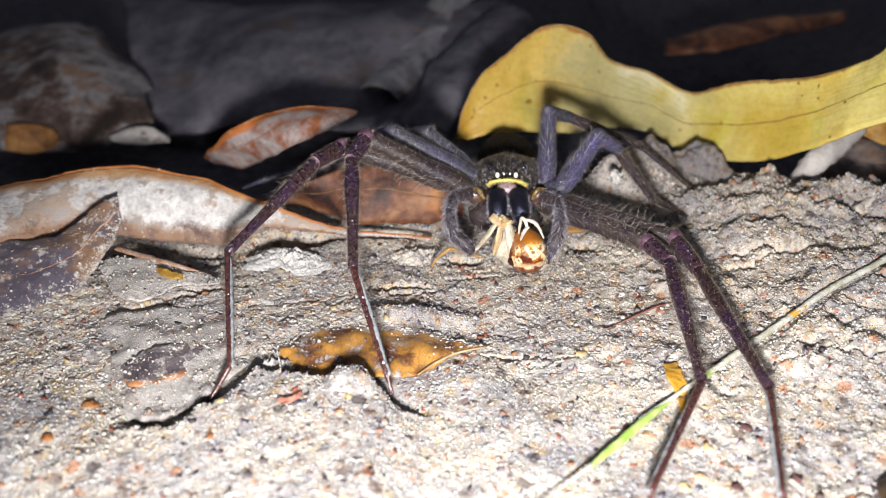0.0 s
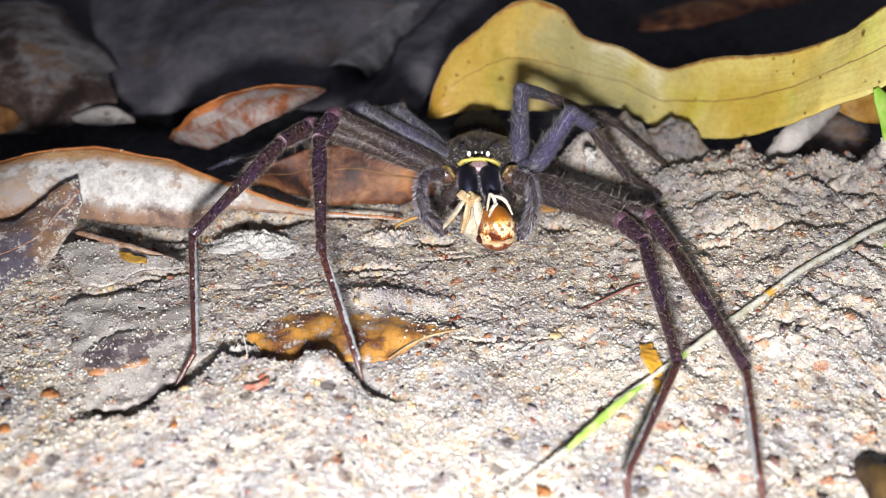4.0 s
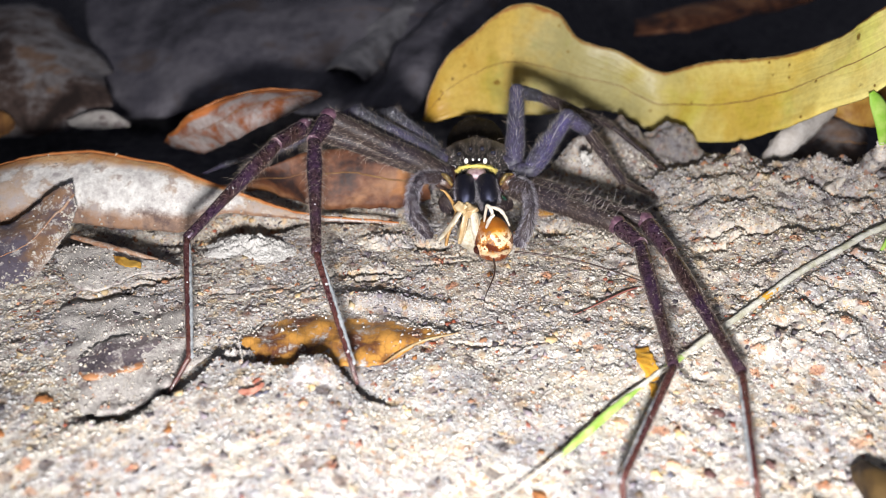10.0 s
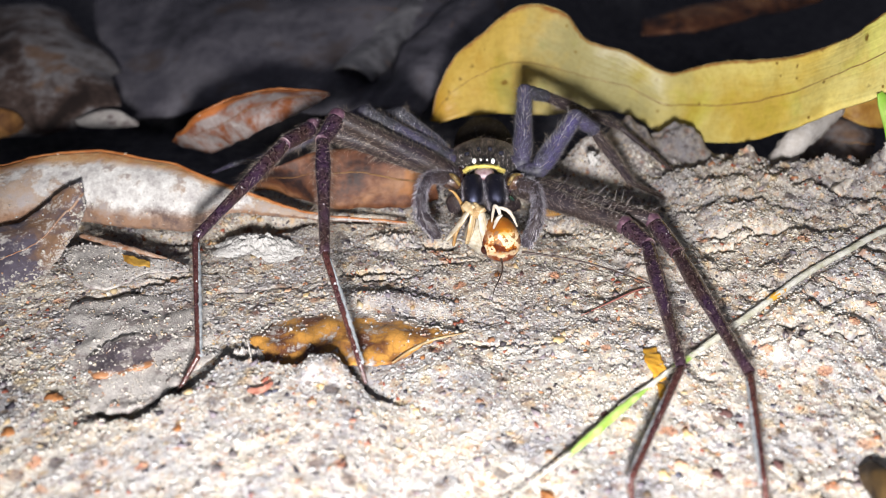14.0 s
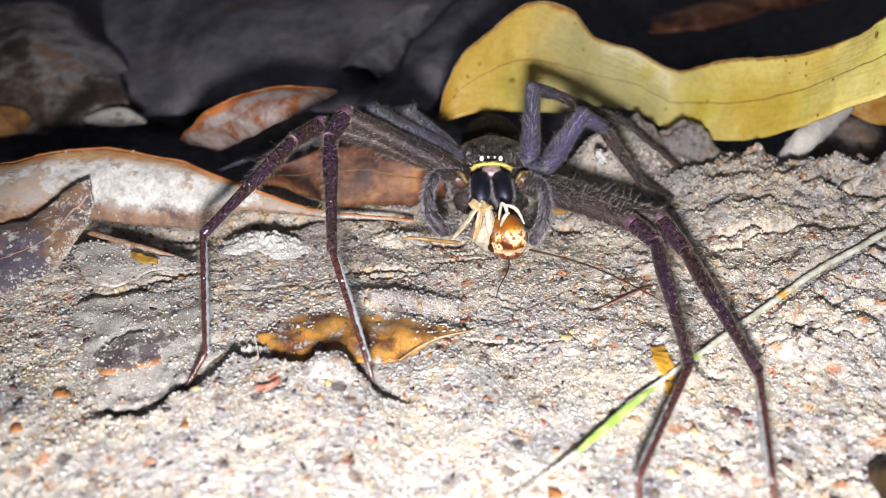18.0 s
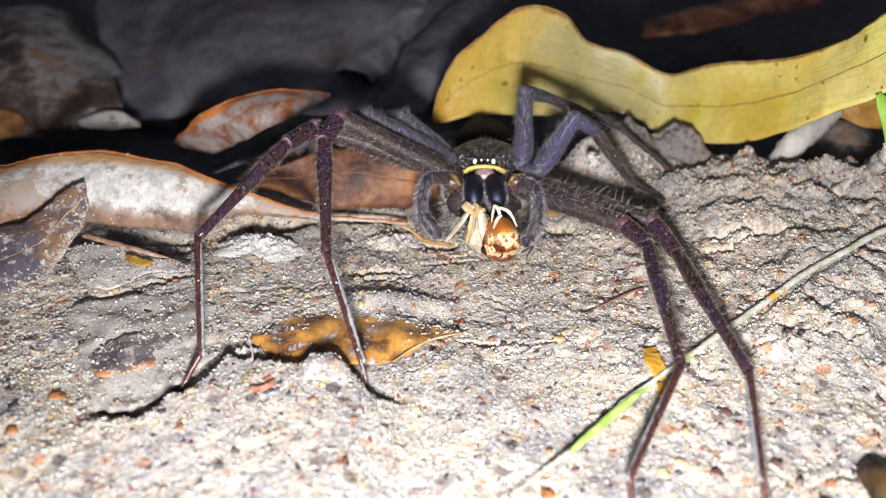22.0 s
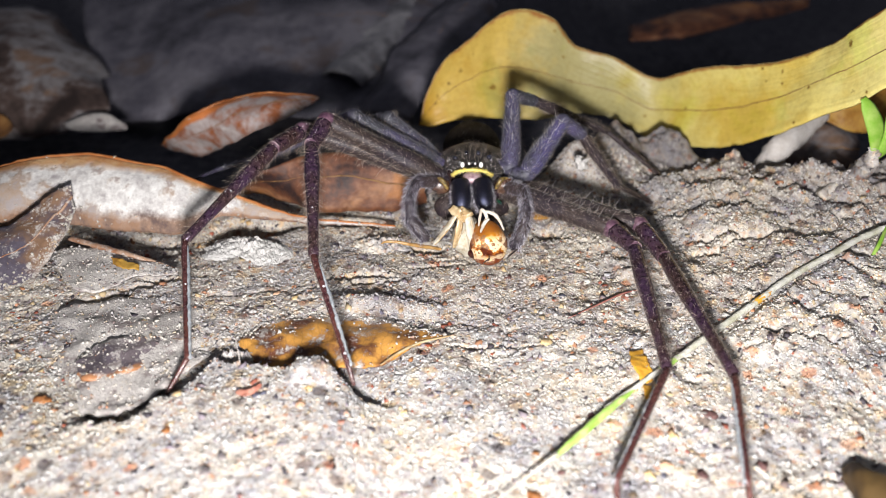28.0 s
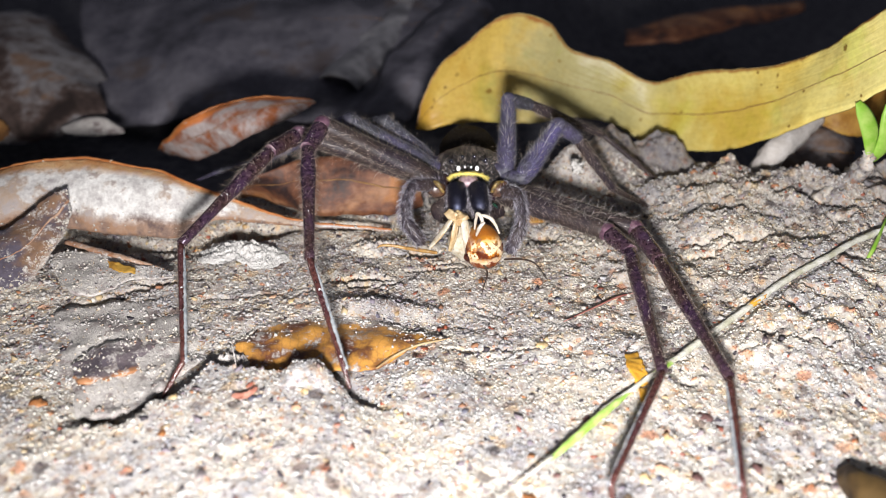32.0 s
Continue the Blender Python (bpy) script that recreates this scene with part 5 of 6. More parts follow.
# ---- stems, sticks, stones ----
def grass_stem():
    ob = thing("grass_stem", (19.2, -37.5, 1), "thin dry grass stem with a green tip lying on the sand", "grass stem")
    line = list(STEM)
    part("dry_stalk", tube(line, (0.15, 0.32, 0.36, 0.38, 0.40, 0.40, 0.42, 0.42, 0.4), 110, 10, 0.45, seed=2), M_STEM, ob, "dry whitish stalk")
    path = [tuple(p) for p in curve_through(line, 71)]
    part("green_streak", tube(path[8:14], (0.2, 0.37, 0.39, 0.2), 12, 8, 0.3), M_GREEN_TIP, ob, "greenish patch on the stalk")
    part("amber_streak", tube(path[29:35], (0.3, 0.42, 0.42, 0.3), 12, 8, 0.3), M_ORANGE, ob, "amber patch on the stalk")
    part("green_tip", tube([(11.9, -45.9, 0.5), (15.1, -42.3, 0.6), (18.4, -38.7, 0.85), (21.1, -36, 1.0)], (0.2, 0.40, 0.44, 0.42, 0.36, 0.15), 36, 10, 0.25, seed=3), M_GREEN_TIP, ob, "fresh green end")
    part("withered_point", tube([(5.3, -52.6, 0.5), (8.5, -49.4, 0.6), (12.1, -45.8, 0.8)], (0.04, 0.09, 0.2), 14, 6, 0.2), M_STEM, ob)
    return ob


def seedling():
    ob = thing("seedling", (61.1, 4, 7.8), "small bright green seedling sprouting at the soil bank", "seedling")
    part("stem", tube([(55.1, 7.1, 3), (60.3, 9.5, 5), (60.2, 5, 9.5), (60.2, 5, 11.5)], (0.9, 1.4, 1.1, 0.6), 30, 12, 0.9), M_SAND, ob, "sand-crusted stem")
    part("leaf", sheet([(57.5, 5, 18.7), (59.1, 5, 17.5), (60.9, 5, 14.3), (60.8, 5, 10)], [(56.9, 4.6, 18.5), (57.4, 4.4, 16.6), (58.8, 4.4, 13.4), (60.2, 4.8, 10.1)], nu=20, nv=8, bulge=(0, -0.4, 0), thick=0.35, crinkle=0.1), M_GREEN, ob)
    part("leaf", sheet([(63.2, 5, 17.5), (64, 5, 15.5), (63.2, 5, 12.3), (61.3, 5, 10)], [(60.9, 4.6, 18.4), (60.6, 4.4, 16.1), (60.8, 4.4, 13.4), (60.6, 4.8, 10.1)], nu=20, nv=8, bulge=(0, -0.4, 0), thick=0.35, crinkle=0.1), M_GREEN, ob)
    return ob


grass_stem()
seedling()
single("green_shoot", (54.6, -11, 0), tube([(54.8, -10.6, -0.5), (56, -9.3, 1.5), (57.6, -7.7, 3.5), (60.9, -2.6, 5)], (0.2, 0.3, 0.28, 0.12), 14, 8, 0.2), M_GREEN, "short green shoot growing from the sand", "shoot")
single("bleached_stick", (55.1, 26.6, 1), tube([(52.2, 23.9, -0), (53.9, 22, 4.8), (58.4, 26, 6.5), (62.8, 30, 7.4)], (1.6, 2.0, 1.9, 1.5), 18, 12, 0.25, seed=5), M_STICK, "short bleached piece of wood under the leaf", "stick")
single("twig", (-40.3, -6.1, 1.2), tube([(-48, -3.7, 2), (-43.3, -6.4, 2.2), (-38.2, -8.9, 2.2), (-32.5, -10.4, 1.2)], (0.45, 0.5, 0.42, 0.15), 30, 8, 0.5, flat=0.6, seed=6), M_TWIG_SANDY, "flat red-brown twig lying on the soil", "twig", "twigs")
single("twig", (20, -18.1, 0.6), tube([(16.1, -21.1, 0.4), (19.6, -18.9, 0.8), (23.2, -16.4, 1), (25.6, -15.1, 0.8)], (0.06, 0.12, 0.13, 0.08), 16, 6, 0.3, seed=7), M_TWIG_RED, "hair-thin reddish twig lying on the soil", "twig", "twigs")
single("yellow_scrap", (-39, -9.2, 1.2), sheet([(-40.2, -11.2, 3), (-38.3, -11.6, 3.1), (-36.4, -12.4, 2.8)], [(-39.9, -11.7, 2.6), (-38, -13, 2.5), (-36.3, -13.3, 2.5)], nu=20, nv=8, thick=0.12, crinkle=0.4, scale=0.8, ragged=0.5), M_YELLOW_DARK, "small amber scrap of leaf on the soil", "leaf scrap")
single("orange_flake", (22.6, -32.2, 0.4), sheet([(21.9, -28.9, 1.0), (21.6, -31.2, 1.4), (21.8, -33.1, 1.4), (22.0, -34.8, 1.0)], [(23.4, -28.4, 0.9), (23.5, -31.0, 1.3), (23.6, -32.9, 1.3), (23.4, -34.3, 0.9)], nu=30, nv=10, thick=0.14, crinkle=0.22, scale=0.9, ragged=0.12), M_ORANGE, "orange petal flake lying under the stem", "flake")
single("orange_flake", (22.5, -36.2, 0.8), sheet([(22.2, -35.4, 1.1), (22.1, -36.4, 1.1), (22.1, -37.3, 0.9)], [(22.9, -35.4, 1.1), (22.9, -36.4, 1.1), (22.6, -37.3, 0.9)], nu=16, nv=6, thick=0.12, crinkle=0.2, scale=0.9, ragged=0.2), M_ORANGE, "amber sliver of petal under the stem", "flake")
single("white_crumbs", (-26.8, -1.4, 0.4), crumbs((-24.6, -3.4, -0.3), (6.4, 3.8, 2.3), -14, 5, 0.5), M_WHITE_CRUMB, "bright white crumbly lump of sandy web", "web lump")
single("burrow_plug", (-6, -4, 0), crumbs((-6.9, -1.3, -0.4), (4.2, 2.4, 1.5), 4, 9), M_SAND, "crusty lump of sand on the soil", "soil lump", "soil lumps")
single("soil_clod", (-21.6, -29.6, 0), crumbs((-21.6, -29.5, 0.2), (2.4, 1.3, 1.5), 3, 13), M_SAND, "small clod of sand fallen from the ledge", "soil lump", "soil lumps")
single("white_crumb", (21.2, 9.0, 7.4), joined(blob((21.2, 9.0, 7.4), (0.8, 0.7, 0.8), (0, 0, 20), 14, 18, 1.1, seed=3), blob((20.6, 9.0, 8.1), (0.6, 0.5, 0.5), (0, 0, 70), 12, 16, 1.0, seed=7)), M_WHITE_CRUMB, "small bright white crumb on the soil bank", "crumb")
single("red_flake", (-18.3, -37.6, 2), sheet([(-19.4, -38.4, 2.4), (-18.2, -38.3, 2.9), (-16.9, -37.7, 2.7)], [(-19, -38.8, 2.2), (-18, -38.7, 2.5), (-17, -37.8, 2.4)], nu=20, nv=8, thick=0.15, crinkle=0.4, scale=0.8, ragged=0.5), M_RED_STONE, "dull red flake lying on the sand", "flake")

M_PEACH = plain("peach_grain", (0.62, 0.34, 0.20), (0.76, 0.54, 0.38), 1500.0, 0.6, 0.4, 0.5)
M_MAROON = plain("maroon_grain", (0.07, 0.03, 0.03), (0.18, 0.10, 0.09), 1500.0, 0.6, 0.4, 0.5)
M_NAVY = plain("blue_black_grain", (0.045, 0.045, 0.065), (0.14, 0.14, 0.18), 1500.0, 0.5, 0.4, 0.5)
TONES = {"rust-orange": M_RUST_STONE, "honey-coloured": M_GOLD_STONE, "dull red": M_RED_STONE, "dark grey": M_DARK_STONE, "peach": M_PEACH, "maroon": M_MAROON, "blue-black": M_NAVY}


def pebbles(tone, *places):
    """Pebbles of one colour at x, y (mm) with their sizes."""
    for x, y, size in places:
        x, y, z = on_soil(x, y, 0.02)
        single("pebble", (x, y, z), blob((x, y, z - 0.05), (size * 0.9, size * 0.75, size * 0.3), (10, 12, 400 * size), 9, 13, 0.7, seed=int(x * 7) % 50), TONES[tone], tone + " pebble lying in the sand", "pebble", "pebbles")


pebbles("rust-orange", (-39.3, -38, 0.9), (-41, -44.6, 0.8), (10.2, -44.3, 0.5), (9.8, -50.2, 0.9), (5, -13.4, 0.6), (-2.3, -28.9, 0.55), (-25.1, -44.1, 0.6), (6.7, -10.7, 0.6))
pebbles("honey-coloured", (-33.2, -22.2, 0.85), (13.3, -25.7, 1), (23.9, -42.3, 0.7), (20.5, -48, 0.7), (-2.7, -38, 0.5), (-25.3, -38.8, 0.6), (-16.8, -15.9, 0.6), (22.8, -15.7, 0.5), (-12.3, -37.6, 0.6))
pebbles("dull red", (-7.1, -44.9, 0.6), (-8.6, -42.5, 0.45), (23.7, -16.4, 0.7))
pebbles("dark grey", (-19, -47.9, 0.7), (-20.1, -49.9, 0.6), (28.7, -44.2, 0.5))
pebbles("maroon", (28.5, -38.7, 1), (31.4, -46.5, 0.7), (16.4, -39, 0.6), (12.4, -46.9, 0.5), (25.6, -47.6, 0.8), (9.7, -10.4, 0.6))
pebbles("peach", (12.1, -28.9, 0.7), (15.9, -32, 0.5), (18.6, -40.5, 1), (22.5, -46.5, 0.8), (-19.3, -14.7, 0.6), (-12.8, -40.3, 0.7))
pebbles("blue-black", (21.8, -47.6, 0.5), (33.6, -37.4, 0.5), (14.6, -34.1, 0.4), (-17.4, -38.8, 0.6), (-16.7, -38.5, 0.5), (4, -37.4, 0.5), (15.9, -15.6, 0.6))
single("plant_fibre", (-20, -33, 1.5), tube([(-19.9, -33.4, 1.6), (-20.2, -32.5, 3), (-20.5, -31.8, 4.4)], (0.05, 0.045, 0.03), 10, 5), M_STICK, "thin pale plant fibre standing in the sand", "fibre")


# ---- spider ----
spider = thing("spider", (5.5, 3.0, 0.0), "large dark huntsman spider with purple legs feeding on prey", "spider")
# coxa, femur end, patella end, tibia end, metatarsus end, tarsus end
LEGS = {
    "a": ([(1.5, -1.5, 9.1), (-13.2, -3, 17.9), (-14.7, -7, 16.5), (-13, -23, 9.7), (-8.3, -35.8, 4), (-7.7, -36.8, 2.2)], 1.0, M_CHITIN, 1),
    "b": ([(1.1, 1, 8.8), (-16.9, 1, 15.1), (-20, -3, 14.5), (-28.9, -17, 8.4), (-25.3, -33.7, 3.4), (-27.2, -36.2, 0.6)], 1.0, M_CHITIN, 2),
    "c": ([(9.3, -2, 8.5), (22.3, -11, 7.1), (24.4, -15, 6.6), (24.3, -36, 3.6), (16.5, -52.1, 3), (16.8, -52.7, 0.3)], 1.0, M_CHITIN, 3),
    "d": ([(9.4, 0, 8.4), (26.2, -8.5, 6.4), (28.3, -14, 4.9), (30.9, -37, 3.6), (28, -52.2, 3), (28.5, -53.2, 0.3)], 1.0, M_CHITIN, 4),
    "e": ([(12.3, -0.8, 10.0), (17.4, 4, 15.6), (20.2, 5, 13.4), (26, 6, 5.3), (31.2, 9, 1.7), (33, 7.3, 1)], 0.92, M_CHITIN_BLUE, 5),
    "f": ([(10.3, 0.5, 10.3), (11, 9, 17.2), (14.1, 11, 15.8), (25.6, 16, 9.4), (33.5, 15, 3.1), (35, 14.1, 1.5)], 0.86, M_CHITIN_BLUE, 6),
    "g": ([(1.0, 1.5, 10.2), (-10.4, 3.0, 16.6), (-13.8, 6.0, 14.2), (-22.5, 10, 8.7), (-30.3, 8, 7), (-35.5, 12, 3.5)], 0.9, M_CHITIN_BLUE, 7),
    "h": ([(0.2, 4, 10.3), (-6.0, 7, 15.0), (-8.9, 10, 13.4), (-16.2, 25, 5.2), (-20.7, 30, 0.8), (-22.5, 32, -1)], 0.85, M_CHITIN_BLUE, 8),
}
SEGMENTS = (("femur", 1.45, 1.15), ("patella", 1.08, 1.0), ("tibia", 0.92, 0.64), ("metatarsus", 0.44, 0.33), ("tarsus", 0.32, 0.2))
legs = {}
for key, (joints, size, mat, seed) in LEGS.items():
    j = [Vector(p) for p in joints]
    hip = j[0] + (Vector((5.4, 3.0, 9.0)) - j[0]) * 0.35
    leg = part("leg", tube([hip, j[0], j[0] + (j[1] - j[0]) * 0.12], (1.3 * size, 1.25 * size, 1.1 * size), 8, 12), mat, spider, "dark bristly leg with mauve joints")
    legs[key] = (leg, j)
    for i, (name, r0, r1) in enumerate(SEGMENTS):
        a, b = j[i], j[i + 1]
        r0, r1 = r0 * size, r1 * size
        belly = (r0 * 0.85, r0 * 1.05, (r0 + r1) / 2, r1 * 1.0, r1 * 0.95) if i < 3 else (r0, (r0 + r1) / 2, r1)
        skin = (M_CHITIN_BROWN if key in "ef" and i > 1 else M_CHITIN_VIOLET if key == "e" and i == 0 else mat) if mat is not M_CHITIN else {"femur": M_CHITIN_BROWN, "metatarsus": M_SHANK, "tarsus": M_SHANK}.get(name, mat)
        part(name, tube([a, b], belly, 14, 12, 0.05, seed=seed * 10 + i, straight=True), skin, leg)
        dense = (2400, 300, 820, 380, 120)[i]
        part("hairs", fur([a, b], belly, dense, (0.6, 0.6, 0.7, 0.45, 0.3)[i] * size, (0.014, 0.013, 0.0115, 0.0115, 0.010)[i], (1.3, 1.0, 0.9, 1.2, 1.3)[i], seed * 20 + i, spread=1.1), M_HAIR_FINE if mat is M_CHITIN or (key in "ef" and i > 1) else M_HAIR_SLATE, leg, "fine pale hairs")
        if i == 0:
            part("down", fur([a, b], belly, 1500, 0.5 * size, 0.013, 1.5, seed * 40 + i, spread=0.9), M_HAIR_DARK if mat is M_CHITIN else M_HAIR_SLATE, leg, "dark close down")
        if i in (0, 2):
            part("bristles", fur([a, b], belly, 150, 1.3 * size, 0.014, 0.6, seed * 30 + i, spread=1.0), M_HAIR, leg, "long stiff bristles")
        if i == 0 and key in "cdef":
            quill = random.Random(seed * 50)
            for k in range(15):
                d = (b - a).normalized()
                up = (Vector((0, -0.25, 1)) - d * Vector((0, -0.25, 1)).dot(d)).normalized()
                out = (up + d.cross(up) * quill.uniform(-0.55, 0.55)).normalized()
                at = a + (b - a) * (0.28 + 0.70 * (k + quill.random()) / 15) + out * r0 * 0.85
                part("spine", hair(at, out + d * quill.uniform(0.1, 0.9) + Vector((quill.gauss(0, 0.12), quill.gauss(0, 0.12), 0)), quill.uniform(1.3, 2.7) * size, 0.03, 0.05), M_SPINE, leg, "long pale upright spine")
        if i in (1, 2, 3):
            part("joint", blob(a, (r0 * (1.12 if i == 1 else 0.95),) * 3, (0, 0, 0), 12, 16, 0.04), M_JOINT if mat is M_CHITIN else mat, leg, "mauve joint")
            if i > 1:
                d = (b - a).normalized()
                part("membrane", tube([a - d * 0.06, a + d * 0.12], (r0 * 0.9, r0 * 1.0, r0 * 0.93), 5, 16, 0.08, seed=seed, straight=True), M_RING if mat is M_CHITIN else mat, leg, "pale pink membrane at the joint")
    rnd = random.Random(seed * 7)
    specks = []
    for k in range(60):
        i = rnd.choice((0, 0, 0, 0, 0, 1, 2, 3))
        c = j[i] + (j[i + 1] - j[i]) * rnd.random()
        r = (SEGMENTS[i][1] + SEGMENTS[i][2]) / 2 * size
        up = rnd.uniform(0.2, 1.4)
        specks.append(blob(c + Vector((rnd.uniform(-0.3, 0.3) * r, -math.cos(up) * r, math.sin(up) * r)), (0.02 + 0.065 * rnd.random() ** 3,) * 3, (0, 0, 0), 4, 6))
    part("sand_specks", joined(*specks), M_SPECK, leg, "clinging white specks of sand")
    if mat is M_CHITIN:
        low = Vector((-0.4 if j[3].x < 5 else -0.35, -0.15, -0.25))
        side = Vector((0.38 if j[3].x < 5 else -0.38, -0.2, 0.05))
        part("brush", tube([j[3] + (j[4] - j[3]) * 0.05 + side, j[4] + side * 0.8], (0.15, 0.24, 0.25, 0.17), 34, 8, 0.6, seed=seed, straight=True), M_HAIR_GREY, leg, "pale blue-grey brush of hair")

carapace = part("carapace", blob((5.3, 2.8, 9.9), (5.25, 5.6, 2.75), (2, 0, 0), 22, 36, 0.04), M_BLACK, spider, "black domed carapace")
part("hairs", fur([(5.3, -2.0, 10.2), (5.3, 2.8, 10.2), (5.3, 8.0, 10.0)], (2.2, 3.2, 1.6), 1300, 0.8, 0.016, -0.3, 90), M_HAIR_DARK, carapace, "short dark hairs")
part("hairs", coat((5.3, 2.8, 9.9), (5.25, 5.6, 2.75), 3600, 0.34, 0.014, 91), M_HAIR_FINE, carapace, "short grizzled hairs")
part("bristles", fur([(5.3, -1.5, 10.2), (5.3, 2.8, 10.2), (5.3, 7.0, 10.0)], (2.2, 2.8, 1.8), 420, 0.9, 0.014, -0.1, 95), M_HAIR, carapace, "upright pale bristles")
abdomen = part("abdomen", blob((5.6, 17.0, 6.8), (4.4, 8.0, 3.8), (-4, 0, 0), 20, 28, 0.05), M_VELVET, spider, "black velvety abdomen")
part("hairs", fur([(5.6, 10.0, 7.4), (5.6, 17.0, 7.4), (5.6, 24.0, 6.8)], (2.6, 4.2, 1.6), 700, 0.8, 0.016, -0.2, 92), M_HAIR_DARK, abdomen, "short dark hairs")
for at, r in (((3.7, -2.9, 12.7), 0.38), ((6.1, -2.9, 12.7), 0.38), ((4.55, -2.85, 12.85), 0.18), ((5.35, -2.85, 12.85), 0.18)):
    part("eye", blob(at, (r * 0.75, r * 0.7, r), (0, 0, 0), 10, 14), M_EYE, carapace, "eye coloured white like its torch reflection")
for at, r in (((2.8, -1.5, 13.1), 0.34), ((7.2, -1.5, 13.2), 0.34), ((4.3, -0.6, 13.4), 0.28), ((5.8, -0.6, 13.4), 0.28)):
    part("eye", blob(at, (r, r, r), (0, 0, 0), 8, 12), M_EYE_DARK, carapace, "small dark glossy eye")
# White beads over the carapace imitate the sparkle of its hairs.
bead = random.Random(12)
for k in range(210):
    a, b = bead.uniform(-1.15, 1.15), bead.uniform(0.25, 1.0)
    way = Vector((math.sin(a) * math.cos(b), -math.cos(a) * math.cos(b), math.sin(b)))
    at = Vector((5.3, 2.8, 10.0)) + Vector((way.x * 5.25, way.y * 5.6, way.z * 2.66))
    part("bead", blob(at, (0.018 + 0.075 * bead.random() ** 5,) * 3, (0, 0, 0), 5, 7), M_SPECK, carapace, "tiny white bead in place of a hair highlight")
band = [(2.4, -2.6, 11.1), (3.1, -3.2, 11.9), (4.9, -3.6, 12.3), (6.7, -3.2, 11.9), (7.6, -2.6, 11.1)]
part("eye_band", joined(tube(band, (0.08, 0.16, 0.19, 0.16, 0.08), 40, 8, 0.9), fur(band, (0.14, 0.18, 0.14), 520, 0.27, 0.022, 0.0, 93, False)), M_BAND, carapace, "bright yellow band of hair")
part("clypeus", blob((5, -3.3, 11.1), (1.3, 1.2, 0.8), (0, 0, 0), 12, 20, 0.05), M_RING, carapace, "mauve-grey face plate")
jaws = []
for s in (1, 2):
    a, b = Vector((3.5, -4, 10.7)), Vector((3.6, -7, 8))
    if s == 2:
        a, b = Vector((6.2, -4, 10.7)), Vector((6.7, -7, 8.3))
    jaw = part("chelicera", tube([a, a * 0.5 + b * 0.5 + Vector((0, -0.7, 0)), b], (1.3, 1.3, 1.15, 0.78), 14, 16, 0.03, seed=s), M_JAW, spider, "glossy blue-black jaw")
    part("hairs", fur([a, b], (1.2, 1.45, 1.15), 900, 0.42, 0.017, 0.7, 94 + s, spread=1.0), M_PALP_HAIR, jaw, "short pale hairs")
    part("fang", tube([b + Vector((0, -0.2, 0)), b + Vector((0.4 if s == 1 else -0.4, -0.8, -1.2)), b + Vector((1.0 if s == 1 else -1.0, -0.6, -2.0))], (0.4, 0.3, 0.05), 10, 8), M_JAW, jaw, "dark curved fang")
    jaws.append(jaw)
for pts, mat, r, what in (([(0.2, -3, 11), (1.1, -3.6, 11), (1.8, -3.8, 9.9)], M_LOBE, 0.34, "amber fold beside the jaw"), ([(-0.2, -3.2, 10.1), (0.3, -3.6, 9.5)], M_GLINT, 0.3, "green shining patch"),
                          ([(9.6, -3, 11), (8.7, -3.6, 11), (8.1, -3.8, 9.9)], M_LOBE, 0.34, "amber fold beside the jaw"), ([(8.3, -3.6, 8.2), (8.9, -3.4, 7.5)], M_GLINT, 0.22, "green shining patch")):
    jaws.append(part("lobe", tube(pts, (r * 0.5, r, r * 0.6), 12, 8, 0.25), mat, spider, what))
cheek_parts = [part("sternum", blob((5, -0.5, 5.6), (5.0, 1.6, 2.5), (0, 0, 0), 16, 24, 0.1), M_CHITIN_BROWN, spider, "dark hairy underside behind the jaws"),
               part("underside_hairs", fur([(0.8, -1.2, 6.1), (9.4, -1.2, 6.1)], (1.6, 2.2, 1.6), 900, 0.7, 0.014, 0.0, 99), M_HAIR_FINE, spider, "short hairs on the underside")]
for at, tilt in (((0.8, -3, 9.8), 25), ((9.2, -3, 9.8), -25)):
    cheek = part("coxa", blob(at, (1.35, 1.0, 1.15), (0, tilt, 0), 14, 18, 0.15), M_CHEEK, spider, "mottled brown and amber plate beside the jaws")
    part("hairs", fur([at, Vector(at) + Vector((0, 0.4, -0.6))], (1.1, 1.1), 160, 0.45, 0.012, 0.2, 77), M_HAIR_FINE, cheek, "short pale hairs")
    cheek_parts.append(cheek)
palps = {}
for key, pts in (("l", [(1.5, -2, 9.8), (-1.9, -5, 10.5), (-2.5, -7, 8.9), (-1.9, -8.5, 6.8), (0.6, -9, 4.6)]), ("r", [(8.5, -2, 9.6), (11.2, -5, 10.1), (11.7, -7, 8.8), (11.5, -8.5, 6.8), (10.1, -9, 3.9)])):
    j = [Vector(p) for p in pts]
    palp = part("pedipalp", tube([j[0], j[1]], (1.0, 0.75), 10, 12, straight=True), M_CHITIN_BROWN, spider, "furry grey feeler beside the jaws")
    palps[key] = (palp, j)
    for i, (name, r) in enumerate((("patella", 0.62), ("tibia", 0.64), ("tarsus", 0.80))):
        part(name, tube([j[i + 1], j[i + 2]], (r, r * 1.05, r * 0.8), 10, 12, straight=True), M_CHITIN_BROWN, palp)
    part("hairs", fur(j, (0.95, 0.66, 0.64, 0.74, 0.7), 2600, 0.7, 0.016, 1.0, 97, False, 1.2), M_PALP_HAIR, palp, "dense pale hairs")
